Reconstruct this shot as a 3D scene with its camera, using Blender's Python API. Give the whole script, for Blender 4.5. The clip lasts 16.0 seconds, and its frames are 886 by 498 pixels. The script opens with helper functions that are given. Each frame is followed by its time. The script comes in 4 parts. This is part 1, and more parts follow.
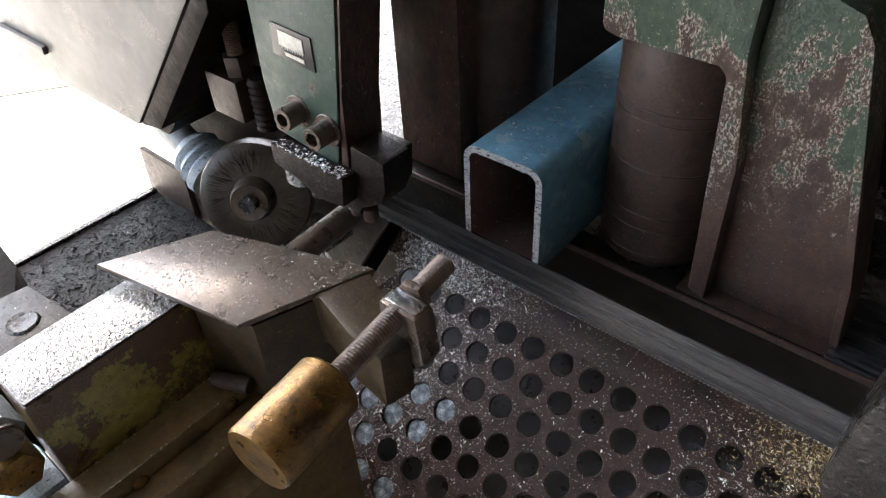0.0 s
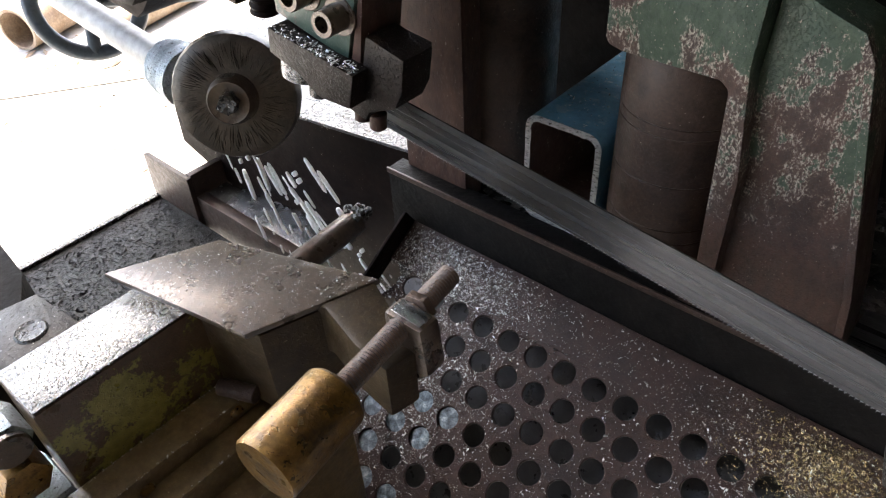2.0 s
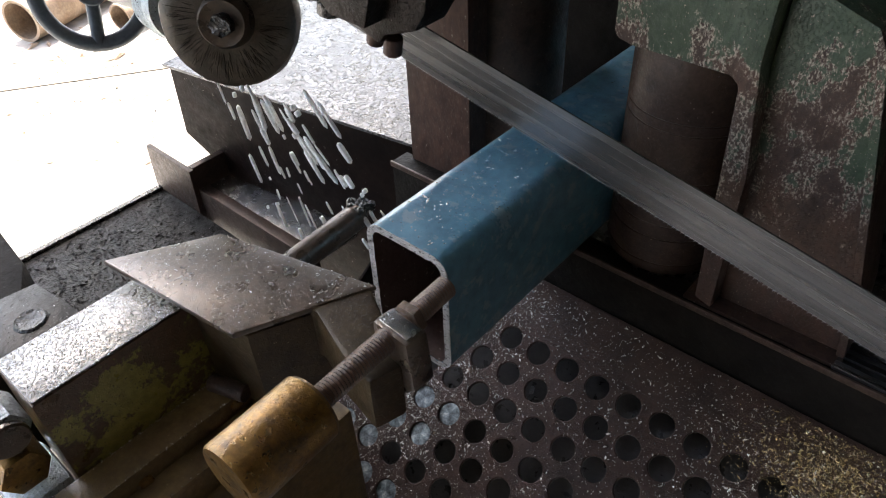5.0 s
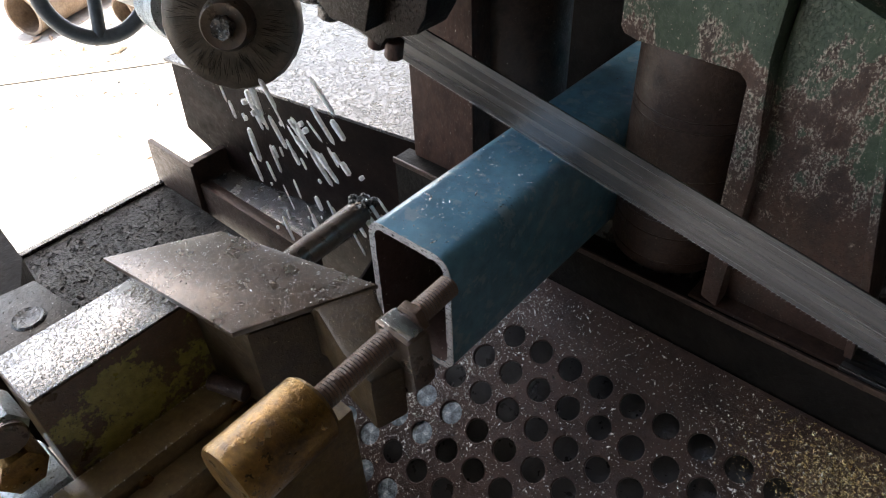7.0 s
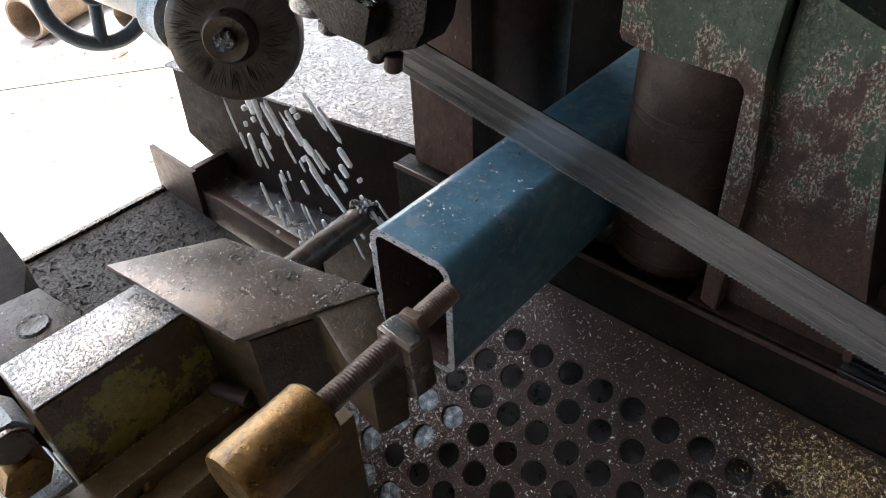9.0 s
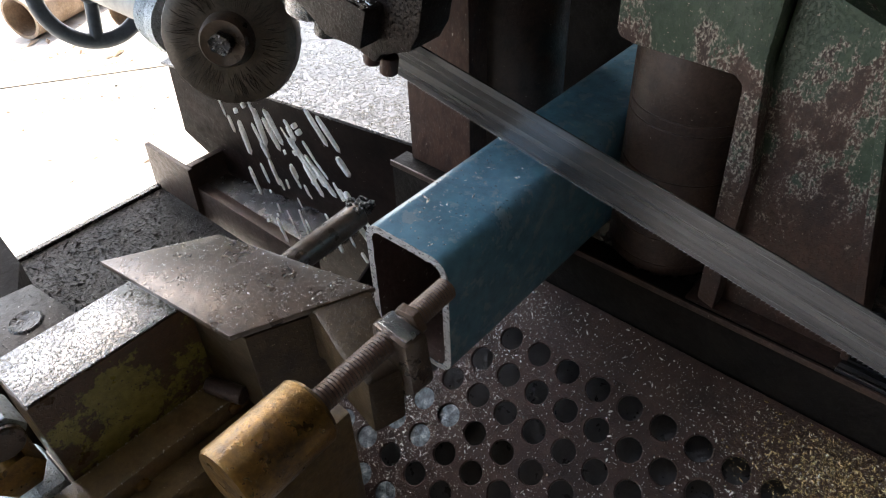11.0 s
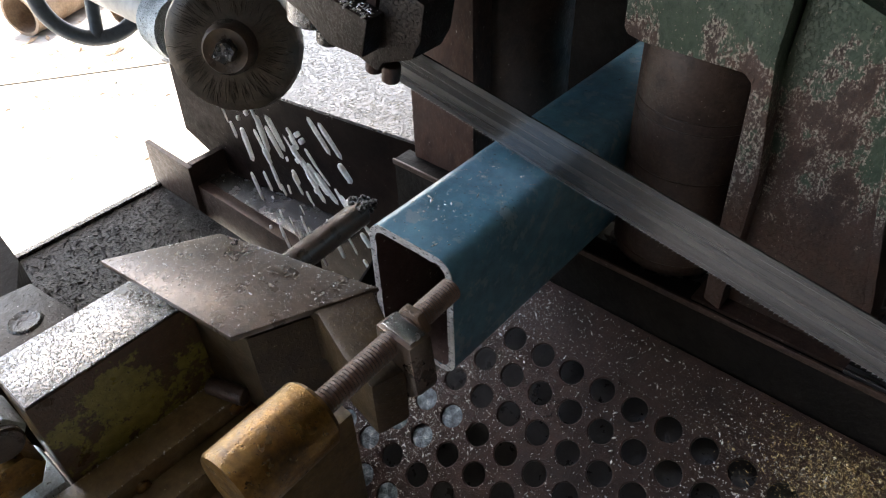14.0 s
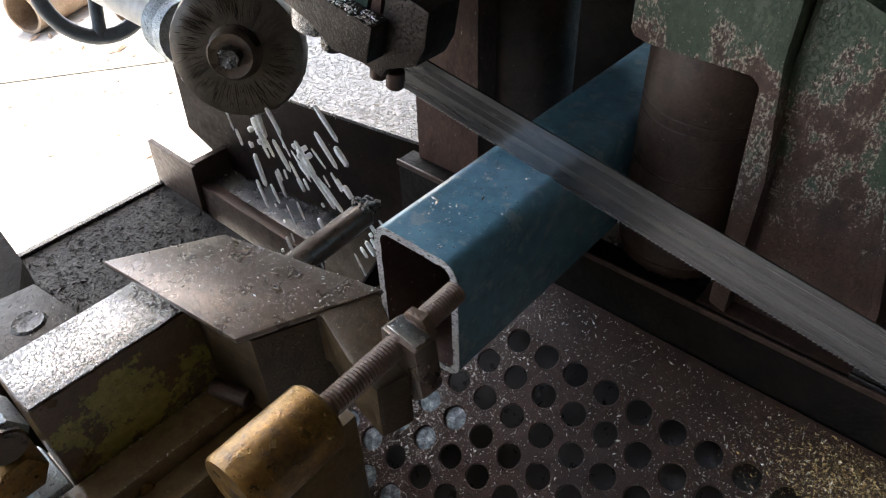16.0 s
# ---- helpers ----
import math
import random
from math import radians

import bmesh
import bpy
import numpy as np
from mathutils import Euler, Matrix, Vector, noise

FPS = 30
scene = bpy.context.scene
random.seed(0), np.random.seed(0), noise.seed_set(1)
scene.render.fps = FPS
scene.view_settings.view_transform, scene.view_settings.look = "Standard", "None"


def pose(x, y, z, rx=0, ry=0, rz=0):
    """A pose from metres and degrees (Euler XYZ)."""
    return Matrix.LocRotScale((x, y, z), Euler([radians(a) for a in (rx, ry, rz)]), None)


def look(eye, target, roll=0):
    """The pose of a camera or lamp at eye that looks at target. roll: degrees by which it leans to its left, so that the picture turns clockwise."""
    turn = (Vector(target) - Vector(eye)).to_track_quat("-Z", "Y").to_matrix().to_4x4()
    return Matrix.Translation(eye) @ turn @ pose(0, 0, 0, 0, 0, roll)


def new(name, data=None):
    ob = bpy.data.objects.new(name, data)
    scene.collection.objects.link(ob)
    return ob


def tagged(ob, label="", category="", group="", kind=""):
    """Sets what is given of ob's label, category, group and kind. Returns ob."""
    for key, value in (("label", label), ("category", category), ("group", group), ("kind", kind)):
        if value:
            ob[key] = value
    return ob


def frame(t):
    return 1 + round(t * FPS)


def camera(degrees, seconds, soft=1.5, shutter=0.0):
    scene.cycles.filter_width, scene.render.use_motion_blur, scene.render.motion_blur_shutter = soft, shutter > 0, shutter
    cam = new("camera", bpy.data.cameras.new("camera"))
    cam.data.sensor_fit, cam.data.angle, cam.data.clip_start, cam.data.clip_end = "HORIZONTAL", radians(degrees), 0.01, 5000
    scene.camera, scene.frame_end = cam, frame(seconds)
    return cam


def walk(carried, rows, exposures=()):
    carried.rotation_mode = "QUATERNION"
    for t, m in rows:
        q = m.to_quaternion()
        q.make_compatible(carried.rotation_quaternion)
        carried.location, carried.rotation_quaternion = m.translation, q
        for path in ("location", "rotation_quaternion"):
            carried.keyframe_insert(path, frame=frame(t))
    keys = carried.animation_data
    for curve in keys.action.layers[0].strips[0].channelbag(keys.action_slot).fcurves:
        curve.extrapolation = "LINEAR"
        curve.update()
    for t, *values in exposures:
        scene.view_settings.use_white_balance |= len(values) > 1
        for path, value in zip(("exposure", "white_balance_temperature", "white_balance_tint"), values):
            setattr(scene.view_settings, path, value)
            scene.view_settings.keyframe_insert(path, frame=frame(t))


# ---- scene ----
cam = camera(64.19, 16.0, 1.1)
PATH = [
    (0, 0.2816, -0.3361, 0.3745, 49.342, 2.625, 40.226),
    (0.5, 0.2816, -0.3345, 0.3736, 49.188, 2.587, 40.417),
    (1, 0.2821, -0.3331, 0.3737, 49.182, 2.677, 40.298),
    (1.5, 0.28, -0.3354, 0.3741, 49.333, 2.375, 40.354),
    (2, 0.2799, -0.3377, 0.3817, 49.563, 2.493, 40.377),
    (2.5, 0.281, -0.3386, 0.3846, 49.814, 2.457, 40.622),
    (3, 0.2801, -0.34, 0.3841, 49.752, 2.315, 40.767),
    (3.5, 0.2774, -0.3425, 0.3816, 49.783, 2.044, 40.815),
    (4, 0.2783, -0.3416, 0.3777, 49.704, 1.956, 40.75),
    (6.5, 0.2736, -0.3337, 0.3759, 49.013, 1.994, 41.246),
    (7, 0.273, -0.3335, 0.3747, 48.99, 1.98, 41.18),
    (7.5, 0.2738, -0.3305, 0.3769, 48.945, 2.276, 40.877),
    (8, 0.272, -0.3338, 0.3757, 49.166, 2.032, 41.084),
    (8.5, 0.2726, -0.3338, 0.3773, 49.067, 2.044, 40.981),
    (9, 0.2738, -0.334, 0.3792, 49.123, 2.2, 41.086),
    (11.5, 0.2735, -0.3339, 0.3747, 49.228, 1.902, 40.944),
    (12, 0.274, -0.3357, 0.3761, 49.25, 1.914, 41.103),
    (12.5, 0.2731, -0.3362, 0.3773, 49.367, 1.784, 41.237),
    (13, 0.272, -0.3358, 0.3745, 49.314, 1.667, 41.078),
    (13.5, 0.271, -0.3324, 0.3737, 49.046, 1.893, 41.04),
    (14, 0.2683, -0.3321, 0.3726, 49.062, 1.838, 41.033),
    (14.5, 0.2666, -0.3316, 0.3726, 49.041, 1.83, 41.058),
    (15, 0.266, -0.3319, 0.3734, 49.014, 1.761, 41.27),
    (15.5, 0.2655, -0.332, 0.3758, 49.105, 1.698, 41.36),
    (16, 0.2648, -0.3317, 0.3732, 48.98, 1.729, 41.246),
]
walk(cam, [(t, pose(*row)) for t, *row in PATH], [(0, 3.45, 6800, 10), (1.5, 3.4, 6800, 10), (3.05, 3.35, 6850, 10), (3.5, 2.92, 6850, 10), (4.2, 2.84, 6900, 10), (16, 2.84, 6900, 10)])


# ---- world and light ----
world = bpy.data.worlds.new("world")
scene.world = world
world.use_nodes = True
wn = world.node_tree.nodes
sky = wn.new("ShaderNodeTexSky")
sky.sky_type, sky.sun_disc = "NISHITA", False
sky.sun_elevation, sky.sun_rotation = radians(62), radians(-68)
sky.dust_density = 4.0
wn["Background"].inputs["Strength"].default_value = 0.15
world.node_tree.links.new(sky.outputs[0], wn["Background"].inputs["Color"])
sun = new("sun", bpy.data.lights.new("sun", "SUN"))
sun.data.energy, sun.data.angle, sun.data.color = 3.0, radians(0.5), (1.0, 0.95, 0.88)
sun.matrix_world = look((-2.18, 0.88, 4.42), (0, 0, 0))


# ---- materials ----
def mat(name, cols, rough=(0.4, 0.7), metal=0.0, scale=30.0, bump=0.3, wear=None, wear_amount=0.5, wear_scale=25.0, fade=None, primer=None, specks=None, specks_scale=400.0, specks_cut=0.68, coat=0.0, coat_rough=0.15, stretch=None, grains=None, primer_scale=420.0, primer_band=0.05, patch=None):
    """Two-scale noise over the cols, an optional worn second coat, optional bright specks."""
    m = bpy.data.materials.new(name)
    m.use_nodes = True
    nt = m.node_tree
    N, L = nt.nodes, nt.links.new
    bsdf = N["Principled BSDF"]
    co = N.new("ShaderNodeTexCoord").outputs["Object"]
    if stretch:
        mp = N.new("ShaderNodeMapping")
        mp.inputs["Scale"].default_value = stretch
        L(co, mp.inputs["Vector"])
        co = mp.outputs[0]
    bsdf.inputs["Coat Weight"].default_value, bsdf.inputs["Coat Roughness"].default_value = coat, coat_rough

    def tex(s, detail=6.0, rough_=0.6):
        n = N.new("ShaderNodeTexNoise")
        n.inputs["Scale"].default_value, n.inputs["Detail"].default_value, n.inputs["Roughness"].default_value = s, detail, rough_
        L(co, n.inputs["Vector"])
        return n.outputs["Fac"]

    def ramp(fac, stops):
        r = N.new("ShaderNodeValToRGB")
        el = r.color_ramp.elements
        while len(el) < len(stops):
            el.new(0.5)
        for e, (p, c) in zip(el, stops):
            e.position, e.color = p, (*c, 1) if len(c) == 3 else c
        L(fac, r.inputs["Fac"])
        return r.outputs["Color"]

    def mix(fac, a, b):
        x = N.new("ShaderNodeMix")
        x.data_type = "RGBA"
        L(fac, x.inputs[0]), L(a, x.inputs[6]), L(b, x.inputs[7])
        return x.outputs[2]

    big, fine = tex(scale), tex(scale * 7, 4.0)
    n = len(cols)
    base = ramp(big, [(0.32 + 0.36 * i / max(1, n - 1), c) for i, c in enumerate(cols)])
    dark = ramp(fine, [(0.3, (0.62, 0.62, 0.62)), (0.7, (1.15, 1.15, 1.15))])
    mul = N.new("ShaderNodeMix")
    mul.data_type, mul.blend_type = "RGBA", "MULTIPLY"
    mul.inputs[0].default_value = 0.8
    L(base, mul.inputs[6]), L(dark, mul.inputs[7])
    col = mul.outputs[2]
    rfac = big
    if wear:
        value = tex(wear_scale, 10.0, 0.72)
        if fade:
            sep = N.new("ShaderNodeSeparateXYZ")
            L(co, sep.inputs[0])
            slope = N.new("ShaderNodeMath")
            slope.operation = "MULTIPLY_ADD"
            slope.inputs[1].default_value, slope.inputs[2].default_value = fade[0], -fade[0] * fade[1]
            L(sep.outputs[2], slope.inputs[0])
            cl = N.new("ShaderNodeClamp")
            cl.inputs["Min"].default_value, cl.inputs["Max"].default_value = -0.16, 0.16
            L(slope.outputs[0], cl.inputs["Value"])
            add = N.new("ShaderNodeMath")
            L(value, add.inputs[0]), L(cl.outputs[0], add.inputs[1])
            value = add.outputs[0]
        if patch:
            # centre, reach in y and z, gain
            away = N.new("ShaderNodeVectorMath")
            away.operation = "SUBTRACT"
            away.inputs[1].default_value = patch[0]
            L(co, away.inputs[0])
            flat = N.new("ShaderNodeVectorMath")
            flat.operation = "MULTIPLY"
            flat.inputs[1].default_value = (0, 1 / patch[1], 1 / patch[2])
            L(away.outputs[0], flat.inputs[0])
            far_ = N.new("ShaderNodeVectorMath")
            far_.operation = "LENGTH"
            L(flat.outputs[0], far_.inputs[0])
            inside = N.new("ShaderNodeMath")
            inside.operation = "MULTIPLY_ADD"
            inside.inputs[1].default_value, inside.inputs[2].default_value = -patch[3], patch[3]
            L(far_.outputs["Value"], inside.inputs[0])
            both_ = N.new("ShaderNodeMath")
            L(value, both_.inputs[0]), L(inside.outputs[0], both_.inputs[1])
            value = both_.outputs[0]
        if primer:
            pm = ramp(value, [(wear_amount - primer_band, (0, 0, 0)), (wear_amount - 0.005, (1, 1, 1)), (wear_amount + primer_band * 0.6, (0, 0, 0))])
            grit = ramp(tex(primer_scale, 6.0, 0.75), [(0.5, (0, 0, 0)), (0.56, (1, 1, 1))])
            both = N.new("ShaderNodeMix")
            both.data_type, both.blend_type = "RGBA", "MULTIPLY"
            both.inputs[0].default_value = 1.0
            L(pm, both.inputs[6]), L(grit, both.inputs[7])
            pc = N.new("ShaderNodeRGB")
            pc.outputs[0].default_value = (*primer, 1)
            flecks = both.outputs[2]
        mask = ramp(value, [(wear_amount - 0.006, (0, 0, 0)), (wear_amount + 0.01, (1, 1, 1))])
        wc = ramp(fine, [(0.3, wear[0]), (0.7, wear[-1])])
        col = mix(mask, col, wc)
        if primer:
            col = mix(flecks, col, pc.outputs[0])
    if specks:
        # On the dark irons and chute, pale specks paint small wet glints.
        drift = N.new("ShaderNodeMath")
        drift.operation = "MULTIPLY_ADD"
        drift.inputs[1].default_value = 0.22
        L(tex(17.0, 3.0), drift.inputs[0]), L(tex(specks_scale, 2.0), drift.inputs[2])
        drop = N.new("ShaderNodeMath")
        drop.operation, drop.inputs[1].default_value = "SUBTRACT", 0.11
        L(drift.outputs[0], drop.inputs[0])
        mask = ramp(drop.outputs[0], [(specks_cut, (0, 0, 0)), (specks_cut + 0.03, (1, 1, 1))])
        sc = N.new("ShaderNodeRGB")
        sc.outputs[0].default_value = (*specks, 1)
        col = mix(mask, col, sc.outputs[0])
    L(col, bsdf.inputs["Base Color"])
    rr = N.new("ShaderNodeMapRange")
    rr.inputs["From Min"].default_value, rr.inputs["From Max"].default_value = 0.3, 0.7
    rr.inputs["To Min"].default_value, rr.inputs["To Max"].default_value = rough
    L(tex(scale * 2.3), rr.inputs["Value"])
    L(rr.outputs[0], bsdf.inputs["Roughness"])
    bsdf.inputs["Metallic"].default_value = metal
    bp = N.new("ShaderNodeBump")
    bp.inputs["Strength"].default_value, bp.inputs["Distance"].default_value = bump, 0.002
    L(fine, bp.inputs["Height"])
    out = bp.outputs[0]
    if grains:
        # raised wet grains: scale, cut, strength
        gb = N.new("ShaderNodeBump")
        gb.inputs["Strength"].default_value, gb.inputs["Distance"].default_value = grains[2], 0.001
        L(ramp(tex(grains[0], 3.0), [(grains[1], (0, 0, 0)), (grains[1] + 0.12, (1, 1, 1))]), gb.inputs["Height"])
        L(out, gb.inputs["Normal"])
        out = gb.outputs[0]
    L(out, bsdf.inputs["Normal"])
    L(out, bsdf.inputs["Coat Normal"])
    return m


OILY = mat("oily_brown_steel", [(0.06, 0.04, 0.026), (0.105, 0.072, 0.048), (0.08, 0.055, 0.036)], (0.22, 0.4), 0.3, 26, 0.1, specks=(0.5, 0.46, 0.42), specks_scale=620, specks_cut=0.76, coat=0.9, coat_rough=0.26, grains=(620, 0.56, 0.3))
OLIVE = mat("olive_brown_oiled_iron", [(0.03, 0.019, 0.009), (0.058, 0.038, 0.018), (0.04, 0.027, 0.012)], (0.35, 0.55), 0.0, 30, 0.2, specks=(0.35, 0.3, 0.2), specks_scale=420, specks_cut=0.75, coat=0.15, coat_rough=0.2, grains=(500, 0.55, 0.35))
OLIVE.node_tree.nodes["Principled BSDF"].inputs["Specular IOR Level"].default_value = 0.25
LEDGE = mat("amber_oiled_ledge", [(0.11, 0.075, 0.03), (0.2, 0.14, 0.062), (0.15, 0.1, 0.042)], (0.3, 0.5), 0.05, 30, 0.2, specks=(0.4, 0.34, 0.2), specks_scale=420, specks_cut=0.74, coat=0.6, coat_rough=0.18, grains=(500, 0.55, 0.3))
SCREWED = mat("rusty_oiled_thread", [(0.09, 0.055, 0.035), (0.16, 0.1, 0.065)], (0.3, 0.5), 0.4, 60, 0.4, coat=0.6, coat_rough=0.15, grains=(700, 0.5, 0.4))
EAR = mat("wet_black_steel", [(0.012, 0.012, 0.011), (0.035, 0.033, 0.03)], (0.25, 0.5), 0.2, 40, 0.3, specks=(0.4, 0.4, 0.4), specks_scale=380, specks_cut=0.70, coat=0.1, coat_rough=0.12, grains=(420, 0.6, 0.6))
EAR.node_tree.nodes["Principled BSDF"].inputs["Specular IOR Level"].default_value = 0.25
GUIDE = mat("swarf_crusted_guide_iron", [(0.009, 0.006, 0.0045), (0.022, 0.0145, 0.011)], (0.35, 0.6), 0.1, 40, 0.5, specks=(0.45, 0.42, 0.4), specks_scale=620, specks_cut=0.735, coat=0.15, coat_rough=0.12, grains=(520, 0.55, 0.7))
GUIDE.node_tree.nodes["Principled BSDF"].inputs["Specular IOR Level"].default_value = 0.12
# Near-black: deep shade on the beam and behind the saw, put into colour.
SHADE_BLACK = mat("shade_black_iron", [(0.004, 0.0035, 0.003), (0.010, 0.008, 0.007)], (0.55, 0.75), 0.0, 30, 0.5)
SHADE_BLACK.node_tree.nodes["Principled BSDF"].inputs["Specular IOR Level"].default_value = 0.12
DEEP = mat("deep_brown_oily_iron", [(0.034, 0.0185, 0.0145), (0.078, 0.043, 0.033), (0.05, 0.03, 0.024)], (0.4, 0.65), 0.0, 30, 0.3, specks=(0.5, 0.45, 0.4), specks_scale=560, specks_cut=0.73, coat=0.1, coat_rough=0.15, grains=(560, 0.57, 0.5), stretch=(1, 1, 0.5))
DEEP.node_tree.nodes["Principled BSDF"].inputs["Specular IOR Level"].default_value = 0.2
# Darker copy of DEEP; the table wall's shade is put into the colour.
MURK = mat("shade_brown_iron", [(0.006, 0.0035, 0.003), (0.016, 0.009, 0.007)], (0.45, 0.7), 0.0, 30, 0.3, specks=(0.3, 0.27, 0.25), specks_scale=420, specks_cut=0.75)
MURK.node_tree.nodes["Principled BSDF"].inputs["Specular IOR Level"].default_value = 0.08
RUST = mat("dark_rusty_iron", [(0.023, 0.0145, 0.011), (0.052, 0.031, 0.023), (0.035, 0.023, 0.018)], (0.35, 0.6), 0.1, 60, 0.25, specks=(0.4, 0.34, 0.3), specks_scale=520, specks_cut=0.735, coat=0.2, coat_rough=0.25, grains=(600, 0.56, 0.3))
RUST.node_tree.nodes["Principled BSDF"].inputs["Specular IOR Level"].default_value = 0.25
DARK = mat("oil_blackened_iron", [(0.014, 0.013, 0.012), (0.05, 0.045, 0.04)], (0.12, 0.4), 0.4, 40, 1.0, specks=(0.35, 0.35, 0.34), specks_scale=260, specks_cut=0.69, coat=0.6, coat_rough=0.1)
CAKED = mat("black_caked_swarf_sludge", [(0.008, 0.007, 0.006), (0.022, 0.019, 0.017)], (0.4, 0.7), 0.0, 55, 0.8, specks=(0.3, 0.29, 0.28), specks_scale=420, specks_cut=0.71, coat=0.2, coat_rough=0.08, grains=(240, 0.5, 0.9))
CAKED.node_tree.nodes["Principled BSDF"].inputs["Specular IOR Level"].default_value = 0.2
CHUTE = mat("brown_swarf_covered_sheet", [(0.024, 0.0115, 0.0082), (0.05, 0.025, 0.0178), (0.034, 0.018, 0.013)], (0.4, 0.6), 0.0, 24, 0.5, specks=(0.6, 0.52, 0.43), specks_scale=950, specks_cut=0.725, coat=0.06, coat_rough=0.15, grains=(800, 0.54, 0.6))
CHUTE.node_tree.nodes["Principled BSDF"].inputs["Specular IOR Level"].default_value = 0.35
BLUE = mat("blue_lacquered_steel", [(0.072, 0.195, 0.275), (0.105, 0.265, 0.365), (0.135, 0.3, 0.395)], (0.28, 0.45), 0.1, 12, 0.05, wear=[(0.15, 0.25, 0.31), (0.24, 0.34, 0.39)], wear_amount=0.56, wear_scale=70, specks=(0.045, 0.08, 0.1), specks_scale=420, specks_cut=0.69, coat=0.8, coat_rough=0.14, grains=(900, 0.58, 0.3))
CUT = mat("fresh_saw_cut_steel", [(0.14, 0.14, 0.14), (0.55, 0.55, 0.55), (0.26, 0.26, 0.26)], (0.22, 0.4), 0.7, 420, 1.0, stretch=(0.25, 1, 0.7), grains=(1100, 0.5, 1.0))
INSIDE = mat("tube_inside_scale", [(0.075, 0.045, 0.038), (0.13, 0.085, 0.072)], (0.45, 0.7), 0.1, 35, 0.3, specks=(0.5, 0.46, 0.42), specks_scale=320, specks_cut=0.70, coat=0.3)
STEEL = mat("band_blade_steel", [(0.1, 0.104, 0.108), (0.155, 0.158, 0.162), (0.2, 0.2, 0.203)], (0.2, 0.34), 0.9, 60, 0.008, stretch=(0.012, 1, 1))
SILVER = mat("wet_bare_steel", [(0.13, 0.13, 0.13), (0.33, 0.33, 0.33)], (0.16, 0.32), 0.85, 30, 0.2, coat=0.7, coat_rough=0.05, grains=(380, 0.48, 0.5))
BARE = mat("smooth_bare_steel", [(0.45, 0.45, 0.45), (0.6, 0.6, 0.6)], (0.15, 0.3), 0.95, 60, 0.1)
GREEN = mat("worn_green_machine_paint", [(0.06, 0.034, 0.026), (0.08, 0.047, 0.035)], (0.35, 0.6), 0.05, 30, 0.2, wear=[(0.03, 0.058, 0.043), (0.05, 0.083, 0.062)], wear_amount=0.40, wear_scale=22, fade=(1.2, 0.115), primer=(0.16, 0.16, 0.14), primer_scale=600, specks=(0.25, 0.24, 0.22), specks_scale=600, specks_cut=0.72, grains=(700, 0.55, 0.35))
CAST = mat("green_paint_over_rusty_casting", [(0.034, 0.0175, 0.0125), (0.072, 0.037, 0.026), (0.048, 0.032, 0.025)], (0.38, 0.62), 0.03, 34, 0.2, wear=[(0.026, 0.046, 0.027), (0.052, 0.08, 0.048)], wear_amount=0.525, wear_scale=17, fade=(1.9, 0.085), primer=(0.42, 0.37, 0.3), primer_scale=620, primer_band=0.05, specks=(0.36, 0.3, 0.24), specks_scale=800, specks_cut=0.69, stretch=(1, 1, 0.62), coat=0.15, grains=(650, 0.5, 0.5))
LIME = mat("oily_yellow_green_paint", [(0.06, 0.032, 0.014), (0.1, 0.055, 0.024), (0.075, 0.047, 0.02)], (0.25, 0.45), 0.05, 22, 0.2, wear=[(0.17, 0.15, 0.024), (0.29, 0.26, 0.055)], wear_amount=0.52, wear_scale=32, primer=(0.1, 0.09, 0.025), primer_scale=420, primer_band=0.05, patch=((-0.066, -0.262, 0.012), 0.05, 0.034, 0.2), specks=(0.06, 0.055, 0.015), specks_scale=520, specks_cut=0.66, coat=0.6, coat_rough=0.2, grains=(520, 0.55, 0.3))
BRASS = mat("dirty_yellow_brass", [(0.1, 0.055, 0.018), (0.28, 0.16, 0.036), (0.21, 0.115, 0.027), (0.1, 0.06, 0.025)], (0.24, 0.42), 0.8, 60, 0.2, specks=(0.09, 0.05, 0.02), specks_scale=420, specks_cut=0.68, coat=0.5, coat_rough=0.24, grains=(520, 0.57, 0.25))
TABLE = mat("wet_scaled_table_steel", [(0.05, 0.054, 0.06), (0.115, 0.12, 0.128)], (0.2, 0.42), 0.55, 32, 0.4, specks=(0.012, 0.012, 0.012), specks_scale=480, specks_cut=0.63, coat=0.5, coat_rough=0.05, grains=(330, 0.5, 1.0))
GREYPAINT = mat("grey_painted_housing", [(0.3, 0.3, 0.29), (0.4, 0.4, 0.38), (0.33, 0.32, 0.3)], (0.35, 0.6), 0.0, 10, 0.25, wear=[(0.09, 0.06, 0.05), (0.16, 0.12, 0.1)], wear_amount=0.64, wear_scale=14)
HOUSING = mat("grey_green_painted_housing", [(0.085, 0.085, 0.075), (0.135, 0.133, 0.12), (0.105, 0.095, 0.085)], (0.4, 0.6), 0.0, 9, 0.1, wear=[(0.05, 0.034, 0.027), (0.08, 0.06, 0.05)], wear_amount=0.6, wear_scale=16, primer=(0.3, 0.28, 0.25), primer_band=0.07, coat=0.2, grains=(260, 0.62, 0.5))
CONCRETE = mat("sunlit_concrete", [(0.3, 0.285, 0.265), (0.4, 0.385, 0.36)], (0.8, 0.95), 0.0, 2.5, 0.2)
ROOF = mat("dim_shed_lining", [(0.13, 0.115, 0.095), (0.18, 0.16, 0.135)], (0.8, 0.95), 0.0, 1.5, 0.2)
BRISTLE = mat("wire_brush_bristle", [(0.06, 0.048, 0.036), (0.12, 0.098, 0.075)], (0.3, 0.5), 0.4, 60, 0.15, coat=0.2, coat_rough=0.3)
